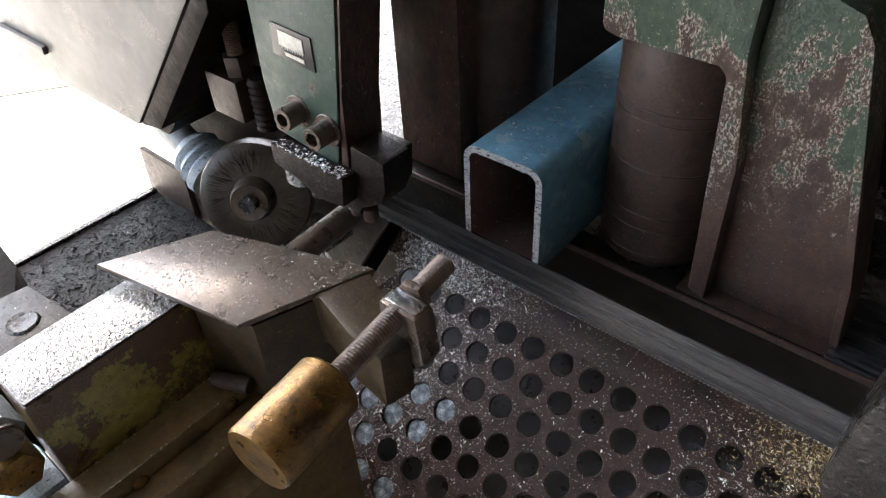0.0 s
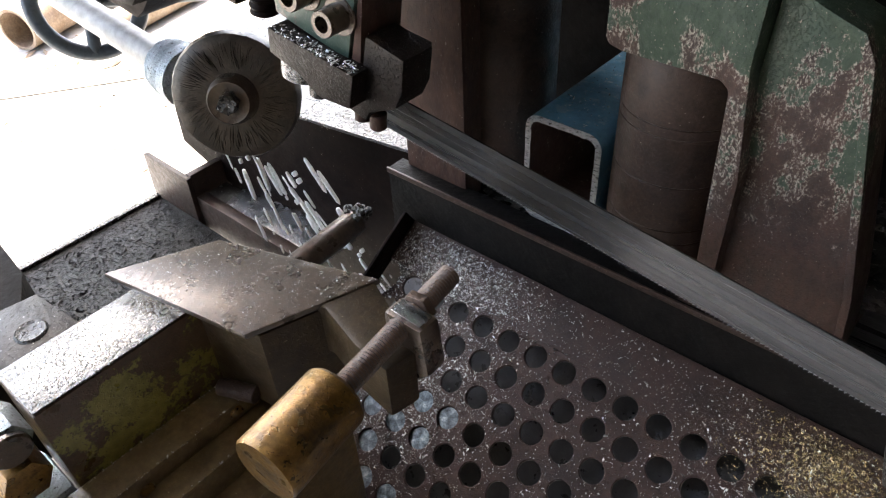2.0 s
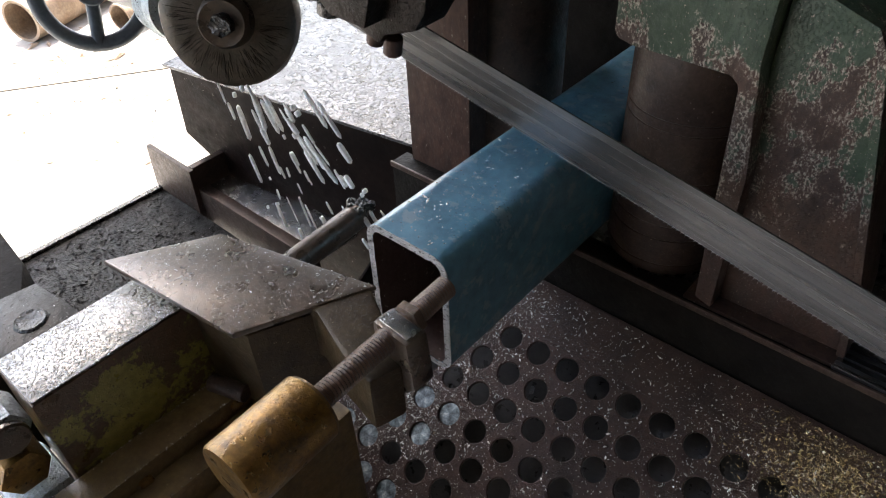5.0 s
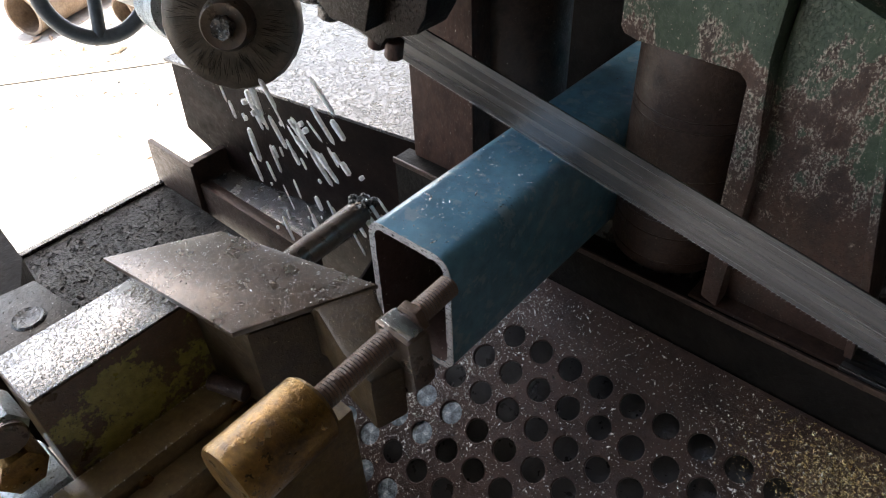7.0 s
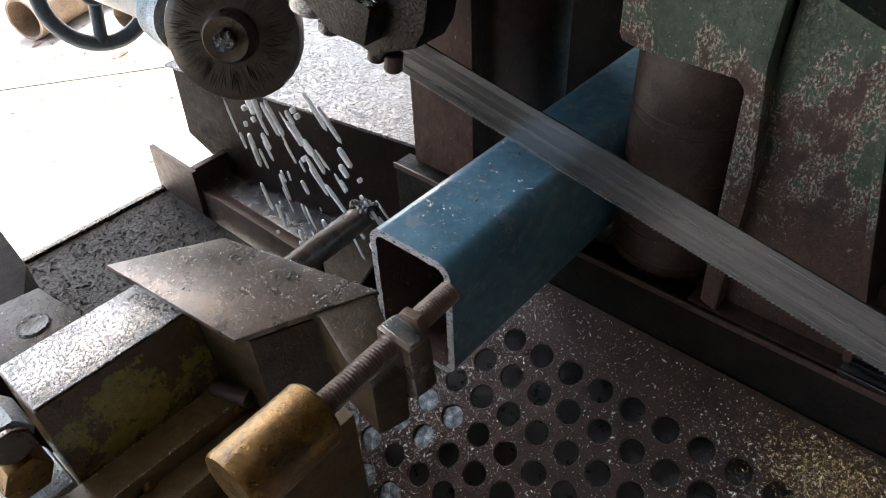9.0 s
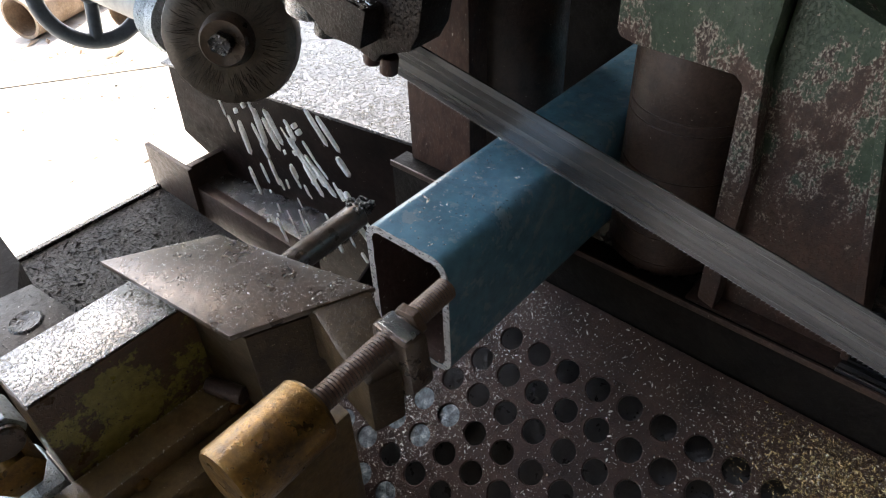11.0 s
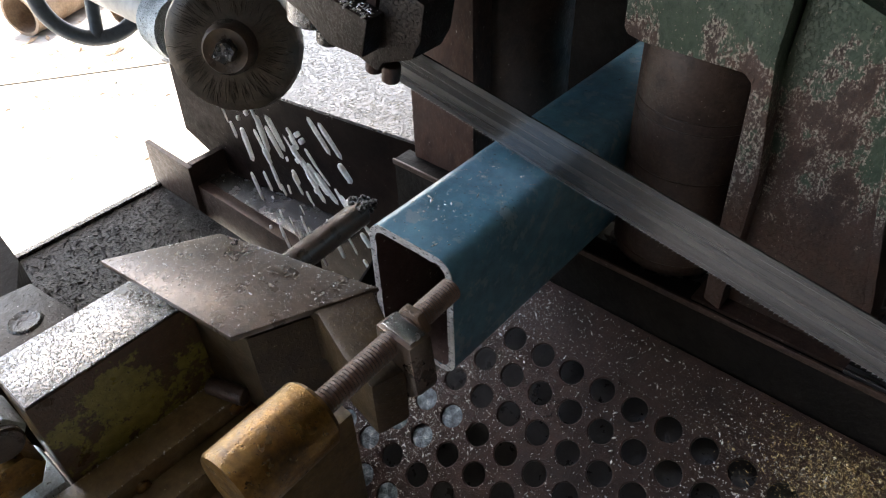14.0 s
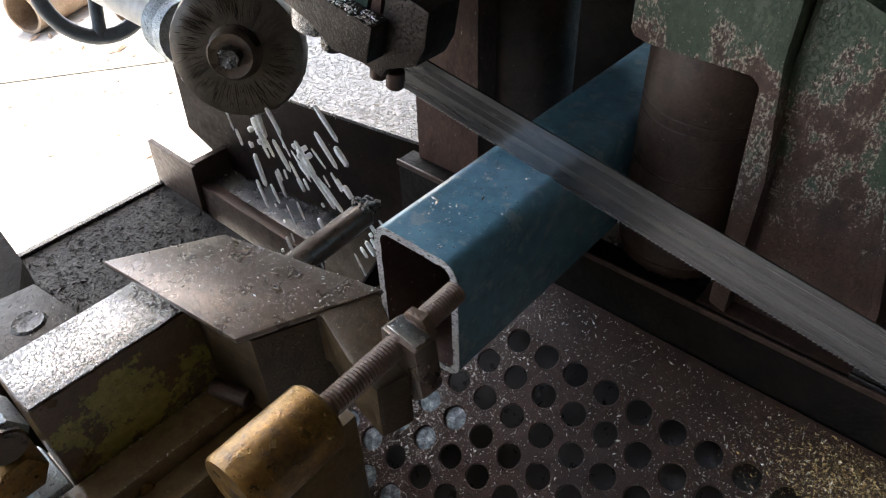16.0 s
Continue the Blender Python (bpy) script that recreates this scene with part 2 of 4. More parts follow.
WIRE = mat("worn_wire", [(0.05, 0.042, 0.032), (0.15, 0.13, 0.10)], (0.3, 0.5), 0.6, 90, 0.2)
COOLANT = mat("milky_coolant", [(0.85, 0.85, 0.82), (0.92, 0.92, 0.9)], (0.4, 0.6), 0.0, 60, 0.1)
# Pale blue mottling puts the sky's reflection into the film's colour.
POOL = mat("sky_mottled_coolant_film", [(0.03, 0.036, 0.04), (0.10, 0.13, 0.15), (0.2, 0.26, 0.3), (0.5, 0.58, 0.62)], (0.08, 0.2), 0.0, 120, 0.5, coat=0.5, coat_rough=0.05, grains=(330, 0.5, 0.5))
# Dark colour for the shade seen through the chute holes.
HOLE_DARK = mat("dark_under_holes", [(0.012, 0.011, 0.01), (0.03, 0.028, 0.026)], (0.2, 0.5), 0.0, 40, 0.25)
CHIP = mat("bright_steel_chip", [(0.45, 0.43, 0.4), (0.85, 0.83, 0.8)], (0.2, 0.35), 0.9, 160, 0.1)
# Yellow chip colour stands in for warm light reflected off the chute.
WARM_GLINT = mat("warm_glint_chip", [(0.3, 0.21, 0.09), (0.7, 0.55, 0.3)], (0.15, 0.35), 0.8, 160, 0.1)
PALEFIT = mat("pale_zinc_fitting", [(0.42, 0.5, 0.54), (0.68, 0.75, 0.8)], (0.25, 0.45), 0.25, 60, 0.4, specks=(0.05, 0.05, 0.05), specks_scale=330, specks_cut=0.66, grains=(420, 0.5, 0.5))
NAVY = mat("blue_grey_enamel", [(0.05, 0.07, 0.09), (0.07, 0.09, 0.11)], (0.3, 0.5), 0.0, 20, 0.1)
BLACK = mat("black_enamel", [(0.015, 0.015, 0.016), (0.03, 0.03, 0.03)], (0.25, 0.4), 0.0, 20, 0.1)
CREAM = mat("cream_label", [(0.6, 0.57, 0.48), (0.7, 0.67, 0.58)], (0.5, 0.7), 0.0, 40, 0.1)
PIPE = mat("rusty_pale_pipe", [(0.25, 0.17, 0.11), (0.4, 0.31, 0.23)], (0.5, 0.8), 0.1, 12, 0.3)


# ---- building helpers ----
def part(name, bm, material, parent=None, label=""):
    """Links a bmesh as one mesh object, under parent if there is one."""
    me = bpy.data.meshes.new(name)
    bmesh.ops.recalc_face_normals(bm, faces=bm.faces)
    bm.to_mesh(me)
    bm.free()
    ob = new(name, me)
    for m in material if isinstance(material, (list, tuple)) else (material,):
        me.materials.append(m)
    if parent:
        ob.parent = parent
        ob.matrix_parent_inverse = parent.matrix_basis.inverted()
    if label:
        ob["label"] = label
    return ob


def thing(name, at, label, category, group="", kind=""):
    ob = new(name)
    ob.empty_display_size = 0.02
    ob.matrix_basis = Matrix.Translation(at)
    return tagged(ob, label, category, group, kind)


def smooth(bm, limit=40):
    for f in bm.faces:
        f.smooth = True
    for e in bm.edges:
        if len(e.link_faces) == 2 and e.calc_face_angle(0) > radians(limit):
            e.smooth = False
    return bm


def bevel(bm, r, seg=2, sharp=30):
    if r > 0:
        es = [e for e in bm.edges if len(e.link_faces) == 2 and e.calc_face_angle(0) > radians(sharp)]
        bmesh.ops.bevel(bm, geom=es, offset=r, segments=seg, profile=0.6, affect="EDGES", clamp_overlap=True)
    return smooth(bm)


def box(x0, x1, y0, y1, z0, z1, r=0.001, m=None):
    bm = bmesh.new()
    bmesh.ops.create_cube(bm, size=1)
    for v in bm.verts:
        v.co = Vector((x0 if v.co.x < 0 else x1, y0 if v.co.y < 0 else y1, z0 if v.co.z < 0 else z1))
    bevel(bm, r)
    if m:
        bm.transform(m)
    return bm


def prism(pts, d, r=0.001, m=None):
    """A closed outline in x, y, drawn out by d along z, then placed by m."""
    bm = bmesh.new()
    lo = [bm.verts.new((x, y, 0)) for x, y in pts]
    hi = [bm.verts.new((x, y, d)) for x, y in pts]
    bm.faces.new(lo[::-1]), bm.faces.new(hi)
    for i in range(len(pts)):
        j = (i + 1) % len(pts)
        bm.faces.new((lo[i], lo[j], hi[j], hi[i]))
    bmesh.ops.recalc_face_normals(bm, faces=bm.faces)
    bevel(bm, r)
    if m:
        bm.transform(m)
    return bm


# Outline in x, z, drawn out towards +y
def upright(y):
    return Matrix(((1, 0, 0, 0), (0, 0, 1, y), (0, 1, 0, 0), (0, 0, 0, 1)))


def along(a, b):
    a, b = Vector(a), Vector(b)
    return Matrix.Translation(a) @ (b - a).to_track_quat("Z", "Y").to_matrix().to_4x4()


def lathe(profile, a, b, n=32, stretch=True):
    """A turned body about the line a-b: profile of (share of the length or metres, radius)."""
    bm = bmesh.new()
    length = (Vector(b) - Vector(a)).length if stretch else 1
    rings = []
    for h, r in profile:
        if r < 1e-6:
            rings.append([bm.verts.new((0, 0, h * length))])
        else:
            rings.append([bm.verts.new((r * math.cos(2 * math.pi * k / n), r * math.sin(2 * math.pi * k / n), h * length)) for k in range(n)])
    for p, q in zip(rings, rings[1:]):
        for k in range(n):
            j = (k + 1) % n
            if len(p) == 1 and len(q) > 1:
                bm.faces.new((p[0], q[k], q[j]))
            elif len(q) == 1 and len(p) > 1:
                bm.faces.new((p[k], p[j], q[0]))
            elif len(p) > 1:
                bm.faces.new((p[k], p[j], q[j], q[k]))
    bmesh.ops.recalc_face_normals(bm, faces=bm.faces)
    smooth(bm, 35)
    bm.transform(along(a, b))
    return bm


def rod(a, b, r, n=24, chamfer=0.1):
    length = (Vector(b) - Vector(a)).length
    c = min(r * chamfer, length / 4) / length
    return lathe([(0, 0), (0, r * (1 - chamfer)), (c, r), (1 - c, r), (1, r * (1 - chamfer)), (1, 0)], a, b, n)


def thread(a, b, r, pitch=0.0022, n=20):
    length = (Vector(b) - Vector(a)).length
    k = int(length / pitch)
    prof = [(0, 0), (0, r * 0.8)]
    for i in range(k):
        prof += [((i + 0.25) / k, r), ((i + 0.75) / k, r * 0.86)]
    return lathe(prof + [(1, r * 0.75), (1, 0)], a, b, n)


def join(bm, other):
    me = bpy.data.meshes.new("tmp")
    other.to_mesh(me)
    other.free()
    bm.from_mesh(me)
    bpy.data.meshes.remove(me)
    return bm


def hexagon(a, b, r):
    return prism([(r * math.cos(k * math.pi / 3), r * math.sin(k * math.pi / 3)) for k in range(6)], (Vector(b) - Vector(a)).length, r * 0.06, along(a, b))


def sheet(pts, thick, r=0.0006):
    """A flat slab whose upper face has the corners pts."""
    bm = bmesh.new()
    hi = [bm.verts.new(p) for p in pts]
    n = (Vector(pts[1]) - Vector(pts[0])).cross(Vector(pts[2]) - Vector(pts[1])).normalized()
    if n.z < 0:
        n = -n
    lo = [bm.verts.new(Vector(p) - n * thick) for p in pts]
    bm.faces.new(hi), bm.faces.new(lo[::-1])
    for i in range(len(pts)):
        j = (i + 1) % len(pts)
        bm.faces.new((hi[i], hi[j], lo[j], lo[i]))
    bmesh.ops.recalc_face_normals(bm, faces=bm.faces)
    return bevel(bm, r)


def socket_screw(parent, at, way, r, length, name="socket_screw", material=None):
    a = Vector(at)
    w = Vector(way).normalized()
    head = lathe([(0, 0), (0, r * 0.55), (0.62, r * 0.55), (0.62, r * 0.55), (1.0, r * 0.6), (1.0, r * 0.93), (0.93, r), (0.0, r)][2:], a, a + w * length, 24)
    # recess floor
    join(head, lathe([(0.45, 0), (0.45, r * 0.6)], a, a + w * length, 6))
    s = part(name, head, material or OILY, parent)
    part("washer", rod(a - w * 0.002, a + w * 0.0005, r * 1.45, 28, 0.04), material or OILY, s)
    return s


# ---- roof and walls added to shape the light, and grounds ----
tagged(part("ground", sheet([(-60, -60, -0.85), (60, -60, -0.85), (60, 60, -0.85), (-60, 60, -0.85)], 0.3, 0), CONCRETE), "pale sunlit concrete yard and floor", "ground", kind="structure")
# Unseen roof added to shade the saw; its skylight is invented for fill.
roof = box(-2.2, 4, -1.0, 4.5, 2.6, 2.7, 0)
for edges in ((-2.2, 4, -4, -1.7), (-2.2, -0.1, -1.7, -1.0), (0.3, 4, -1.7, -1.0)):
    join(roof, box(*edges, 2.6, 2.7, 0))
tagged(part("ceiling", roof, ROOF), "dim unseen roof added to shade the saw, with an invented skylight opening", "ceiling", kind="structure")
# Unseen walls added to hold back sky light from the sides.
tagged(part("unseen_wall_east", box(4, 4.15, -4, 4.5, -0.85, 2.6, 0), ROOF), "dim unseen wall added to hold back sky light", "wall", kind="structure")
tagged(part("unseen_wall_south", box(-0.9, 4.15, -4.15, -4, -0.85, 2.6, 0), ROOF), "dim unseen wall added to hold back sky light", "wall", kind="structure")
# Partition added behind the saw; its near-black colour is the shade there.
partition = tagged(new("shade_backing"), "near-black partition added behind the saw for the shade there, with a slot for the tube", "wall", kind="structure")
part("left_panel", box(-0.2, -0.012, 0.25, 0.27, -0.011, 2.6, 0), SHADE_BLACK, partition)
part("right_panel", box(0.081, 3.9, 0.25, 0.27, -0.011, 2.6, 0), SHADE_BLACK, partition)
part("header", box(-0.0118, 0.0808, 0.25, 0.27, 0.112, 2.6, 0), SHADE_BLACK, partition)
# Another unseen wall, added against light from the north.
tagged(part("unseen_wall_north", box(-1.2, 4.15, 4.5, 4.65, -0.85, 2.6, 0), ROOF), "dim unseen wall added to hold back sky light", "wall", kind="structure")


# ---- saw bed ----
bed = thing("saw_bed", (0, 0.1, -0.85), "oily dark cast-iron bed of the band saw", "machine bed")
# The front face's deep shade is put into its near-black colour.
part("front_beam", box(-0.145, 0.6, 0.054, 0.075, -0.2, 0.0, 0.0012), SHADE_BLACK, bed)
part("lip", box(-0.145, 0.6, 0.0515, 0.0535, -0.004, 0.0015, 0.0005), RUST, bed, "worn lip of the bed")
part("bed_top", box(-0.145, 0.6, 0.0755, 0.5, -0.2, -0.012, 0.002), DARK, bed)
part("table", sheet([(-0.56, 0.054, -0.02), (-0.168, 0.111, -0.02), (-0.148, 0.114, -0.02), (-0.148, 0.6, -0.02), (-0.62, 0.5, -0.02)], 0.004, 0.0008), TABLE, bed, "wet bare steel table plate")
SLANT = Matrix.Translation((-0.168, 0.113, 0)) @ Matrix.Rotation(math.atan2(0.057, 0.392), 4, "Z")
# This wall gets little light, so its shade is painted dark brown.
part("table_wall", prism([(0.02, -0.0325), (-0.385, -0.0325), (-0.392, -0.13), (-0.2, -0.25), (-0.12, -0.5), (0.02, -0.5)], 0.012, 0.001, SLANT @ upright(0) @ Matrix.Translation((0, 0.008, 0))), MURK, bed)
part("underframe", box(-0.2, 0.6, 0.2, 0.6, -0.85, -0.21, 0.004), DARK, bed)
part("table_leg", box(-0.52, -0.44, 0.3, 0.38, -0.85, -0.0325, 0.004), DARK, bed)
part("side_plate", sheet([(0.262, 0.0555, 0.003), (0.6, 0.0555, 0.003), (0.6, 0.13, 0.003), (0.268, 0.127, 0.003)], 0.012, 0.0008), STEEL, bed, "grey steel plate beside the vice")

# fixed jaw post
post = thing("jaw_post", (-0.097, 0.1, -0.01), "dark brown rusty steel post beside the tube", "post")
part("column", box(-0.133, -0.061, 0.07, 0.14, -0.05, 0.6, 0.002), DEEP, post)


def roller(x, y, z0, z1, r, label):
    ob = thing("guide_roller", (x, y, z0), label, "roller", "upright guide rollers")
    prof = [(0, 0), (0, r * 0.97), (0.02, r)]
    for h in (0.055, 0.19, 0.26, 0.48, 0.7, 0.745):
        prof += [(h - 0.004, r), (h, r * 0.988), (h + 0.004, r)]
    part("barrel", lathe(prof + [(0.985, r), (1, r * 0.975), (1, 0)], (x, y, z0 + 0.014), (x, y, z1), 64), RUST, ob)
    part("collar", lathe([(0, 0), (0, r * 1.03), (0.4, r * 1.03), (0.55, r * 0.93), (1, r * 0.93), (1, 0)], (x, y, z0), (x, y, z0 + 0.014), 40), DARK, ob)
    return ob


roller(0.1135, 0.104, -0.01, 0.178, 0.0445, "upright brown steel roller with worn rings against the blue tube")
roller(-0.066, 0.138, -0.012, 0.6, 0.045, "upright dark brown steel roller behind the post")

# vice casting
cast = thing("vice_casting", (0.17, 0.15, -0.01), "rusty cast-iron vice arch with worn green paint", "casting")
ARCH = [(0.074, 0.1815), (0.084, 0.179), (0.150, 0.178), (0.1555, 0.173), (0.163, 0.006), (0.1765, 0.001), (0.1755, 0.115), (0.1655, 0.19), (0.167, 0.30), (0.167, 0.42), (0.070, 0.42), (0.071, 0.186)]
part("arch", prism(ARCH, 0.055, 0.003, upright(0.056)), CAST, cast)
part("gusset", prism([(0.16, 0.002), (0.2645, 0.002), (0.258, 0.052), (0.239, 0.134), (0.222, 0.206), (0.2135, 0.219), (0.195, 0.2245), (0.168, 0.235)], 0.03, 0.002, upright(0.071)), CAST, cast)


def strip(pts, w, d, y):
    """A raised bead of width w along an open line in x, z."""
    out = []
    for i, (x, z) in enumerate(pts):
        a, b = Vector(pts[max(0, i - 1)]), Vector(pts[min(len(pts) - 1, i + 1)])
        n = Vector((-(b - a).y, (b - a).x)).normalized() * w
        out.append((x + n.x, z + n.y))
    return prism(list(pts) + out[::-1], d, 0.0015, upright(y))


part("rim", strip([(0.2665, 0.002), (0.260, 0.052), (0.241, 0.134), (0.224, 0.206), (0.215, 0.2205), (0.197, 0.227), (0.175, 0.236)], 0.0055, 0.04, 0.066), CAST, cast, "raised worn rim of the casting")
part("foot", box(0.155, 0.268, 0.0565, 0.12, -0.0118, 0.0025, 0.001), RUST, cast)
bolt = thing("bolt_head", (0.246, 0.2, -0.01), "dark oily round bolt head behind the casting", "bolt")
part("cap", rod((0.248, 0.2, 0.004), (0.248, 0.2, 0.04), 0.026, 28), DARK, bolt)
part("shank", rod((0.248, 0.2, -0.012), (0.248, 0.2, 0.0038), 0.02, 24), DARK, bolt)

# ---- chip chute with staggered round holes ----
TILT = radians(31.8)
PITCH = 0.02839
CH0 = Vector((-0.0178, 0.0027, -0.0796))
CH = Matrix.Translation(CH0) @ Matrix.Rotation(TILT, 4, "X")


def chute_sheet():
    bm = bmesh.new()
    n, rr, depth = 16, 0.35 * PITCH, 0.003
    rowh, sh = 0.98 * PITCH, 0.484
    angs = [2 * math.pi * k / n for k in range(n)]
    grid = {}

    def corner(x, y):
        key = (round(x, 5), round(y, 5))
        if key not in grid:
            grid[key] = bm.verts.new((x, y, 0))
        return grid[key]

    for j in range(0, 9):
        for i in range(-6, 20):
            cx, cy = i * PITCH - sh * rowh * j, -rowh * j
            if cx < -0.075 or cx > 0.40:
                continue
            c = [corner(cx + sx * PITCH / 2 + sy * sh * rowh / 2, cy + sy * rowh / 2) for sx, sy in ((1, 1), (-1, 1), (-1, -1), (1, -1))]
            open_hole = not (j == 0 and i < -2)
            if not open_hole:
                bm.faces.new(c)
                continue
            ring = [bm.verts.new((cx + (rr + 0.0007) * math.cos(a), cy + (rr + 0.0007) * math.sin(a), 0)) for a in angs]
            edge = [bm.verts.new((cx + rr * math.cos(a), cy + rr * math.sin(a), -0.0006)) for a in angs]
            low = [bm.verts.new((cx + rr * math.cos(a), cy + rr * math.sin(a), -depth)) for a in angs]
            for k in range(n):
                bm.faces.new((ring[k], ring[(k + 1) % n], edge[(k + 1) % n], edge[k]))
                bm.faces.new((edge[k], edge[(k + 1) % n], low[(k + 1) % n], low[k]))
            # starts of the quarters, by the corners' own directions
            dirs = [math.atan2(v.co.y - cy, v.co.x - cx) % (2 * math.pi) for v in c]
            st = [round(d / (2 * math.pi) * n) % n for d in dirs]
            for q in range(4):
                a, b = st[q], st[(q + 1) % 4]
                ks = []
                k = a
                while True:
                    ks.append(k)
                    if k == b:
                        break
                    k = (k + 1) % n
                bm.faces.new([c[q]] + [ring[k] for k in ks] + [c[(q + 1) % 4]])
    return bm


chute = thing("chip_chute", CH0, "brown perforated steel chip chute strewn with bright swarf", "chute")
p = part("perforated_plate", chute_sheet(), CHUTE)
p.data.transform(CH)
p.parent, p.matrix_parent_inverse = chute, chute.matrix_basis.inverted()
top = box(-0.095, 0.41, PITCH * 0.492, 0.058, -0.003, 0.0, 0.0003)
top.transform(CH)
part("upper_margin", top, CHUTE, chute)
side = box(-0.098, -0.095, -0.3, 0.058, -0.003, 0.02, 0.0005)
side.transform(CH)
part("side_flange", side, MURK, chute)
# Added dark sheet: the gloom below the chute holes is in its colour.
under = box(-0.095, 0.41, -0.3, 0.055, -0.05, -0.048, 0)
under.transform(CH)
part("hole_backing", under, HOLE_DARK, chute, "dark sheet added under the holes for the shade below")


def hole_at(i, j):
    rowh = 0.98 * PITCH
    return i * PITCH - 0.484 * rowh * j, -rowh * j


film_mesh = None
rng = random.Random(11)
# Films only in the lower-left holes, where the sky is mirrored.
for j in range(3, 9):
    for i in range(-4, 12):
        x, y = hole_at(i, j)
        if -0.07 < x < 0.058 and rng.random() < 0.93:
            if film_mesh is None:
                b = lathe([(0, 0.0), (0.0004, 0.005), (0.0, 0.0096), (-0.0012, 0.0096)], (0, 0, 0), (0, 0, 1), 16)
                f = part("coolant_film", b, POOL)
                film_mesh = f.data
            else:
                f = new("coolant_film", film_mesh)
            f.matrix_basis = CH @ Matrix.Translation((x, y, -0.0016)) @ Matrix.Rotation(rng.uniform(0, 6.28), 4, "Z") @ Matrix.Rotation(rng.uniform(-0.12, 0.12), 4, "X")
            tagged(f, "grey-blue coolant film across a hole of the chute, sky reflection in its colour", "coolant", "coolant films in the chute holes")


# ---- square tube ----
TUBE_W, TUBE_H, TUBE_L, WALL = 0.069, 0.1, 0.75, 0.0052


def rounded(w, h, r, n=6, inset=0.0):
    pts = []
    for cx, cz, a0 in ((w - r, h - r, 0), (r, h - r, 90), (r, r, 180), (w - r, r, 270)):
        for k in range(n + 1):
            a = radians(a0 + 90 * k / n)
            pts.append((cx + (r - inset) * math.cos(a), cz + (r - inset) * math.sin(a)))
    return pts


def tube_meshes():
    outer, inner = rounded(TUBE_W, TUBE_H, 0.0125), rounded(TUBE_W, TUBE_H, 0.0125, 6, WALL)

    def finer(pts):
        out = []
        for (x0, z0), (x1, z1) in zip(pts, pts[1:] + pts[:1]):
            k = 18 if math.hypot(x1 - x0, z1 - z0) > 0.02 else 2
            out += [(x0 + (x1 - x0) * i / k, z0 + (z1 - z0) * i / k) for i in range(k)]
        return out

    outer, inner = finer(outer), finer(inner)
    n = len(outer)
    skin, cut, lining, far = bmesh.new(), bmesh.new(), bmesh.new(), bmesh.new()

    def loft(bm, a, ya, b, yb, steps=1):
        rings = []
        for s in range(steps + 1):
            f = s / steps
            rings.append([bm.verts.new((pa[0] + (pb[0] - pa[0]) * f, ya + (yb - ya) * f, pa[1] + (pb[1] - pa[1]) * f)) for pa, pb in zip(a, b)])
        for r0, r1 in zip(rings, rings[1:]):
            for k in range(n):
                bm.faces.new((r0[k], r0[(k + 1) % n], r1[(k + 1) % n], r1[k]))

    loft(skin, outer, 0.0006, outer, TUBE_L, 4)
    # ragged inner edge of the cut
    rng = random.Random(3)
    ragged = [(x + rng.choice((0, 0, 1)) * rng.uniform(-0.0009, 0.0009), z + rng.choice((0, 0, 1)) * rng.uniform(-0.0012, 0.0006)) for x, z in inner]
    loft(cut, outer, 0.0006, outer, 0.0)
    loft(cut, outer, 0.0, ragged, 0.0)
    loft(far, outer, TUBE_L, inner, TUBE_L)
    loft(lining, inner, 0.0002, inner, TUBE_L, 4)
    return smooth(skin), cut, smooth(lining), far


tube = thing("steel_tube", (0, 0, 0), "blue lacquered rectangular steel tube with a bright sawn end", "steel tube")
skin, cutface, lining, farface = tube_meshes()
part("skin", skin, BLUE, tube)
part("cut_end", cutface, CUT, tube, "bright freshly sawn end face")
part("far_end", farface, CUT, tube)
part("lining", lining, INSIDE, tube, "dark scaly inside of the tube")


# ---- saw head, hinged far along the blade ----
PIVOT = Vector((0.706, 0.0, -0.076))
head = thing("swing_saw", PIVOT, "swinging saw head with band blade and green guide arm", "band saw")


def blade_mesh():
    bm = bmesh.new()
    z0, z1, x0, x1 = -0.014, 0.0185, -0.165, 0.62
    n = 4
    prev = None
    for i in range(n + 1):
        x = x0 + (x1 - x0) * i / n
        pts = [(x, -0.0007, z1), (x, 0.0006, z1), (x, 0.0006, z0), (x, -0.0007, z0)]
        ring = [bm.verts.new(q) for q in pts]
        if prev:
            for k in range(4):
                bm.faces.new((prev[k], prev[(k + 1) % 4], ring[(k + 1) % 4], ring[k]))
        prev = ring
    return bm


blade = part("blade", blade_mesh(), STEEL, head, "grey steel band blade")


def teeth_mesh():
    """Fine set teeth along the lower edge of the band."""
    verts, faces = [], []
    n, x0, x1, z0 = 780, -0.165, 0.62, -0.0141
    for i in range(n):
        x, w = x0 + (x1 - x0) * i / n, (x1 - x0) / n
        y = (-0.0011, 0.0, 0.0009)[i % 3]
        k = len(verts)
        verts += [(x, -0.0006, z0), (x + w * 0.97, -0.0006, z0), (x + w * 0.97, 0.0005, z0), (x, 0.0005, z0), (x + w * 0.2, y - 0.0003, z0 - 0.0012), (x + w * 0.2, y + 0.0004, z0 - 0.0012)]
        faces += [(k, k + 4, k + 1), (k + 2, k + 5, k + 3), (k, k + 3, k + 5, k + 4), (k + 1, k + 4, k + 5, k + 2), (k, k + 1, k + 2, k + 3)]
    bm = bmesh.new()
    vs = [bm.verts.new(v) for v in verts]
    for f in faces:
        bm.faces.new([vs[i] for i in f])
    return bm


tagged(part("teeth", teeth_mesh(), CUT, blade, "bright ground saw teeth"), kind="stuff")
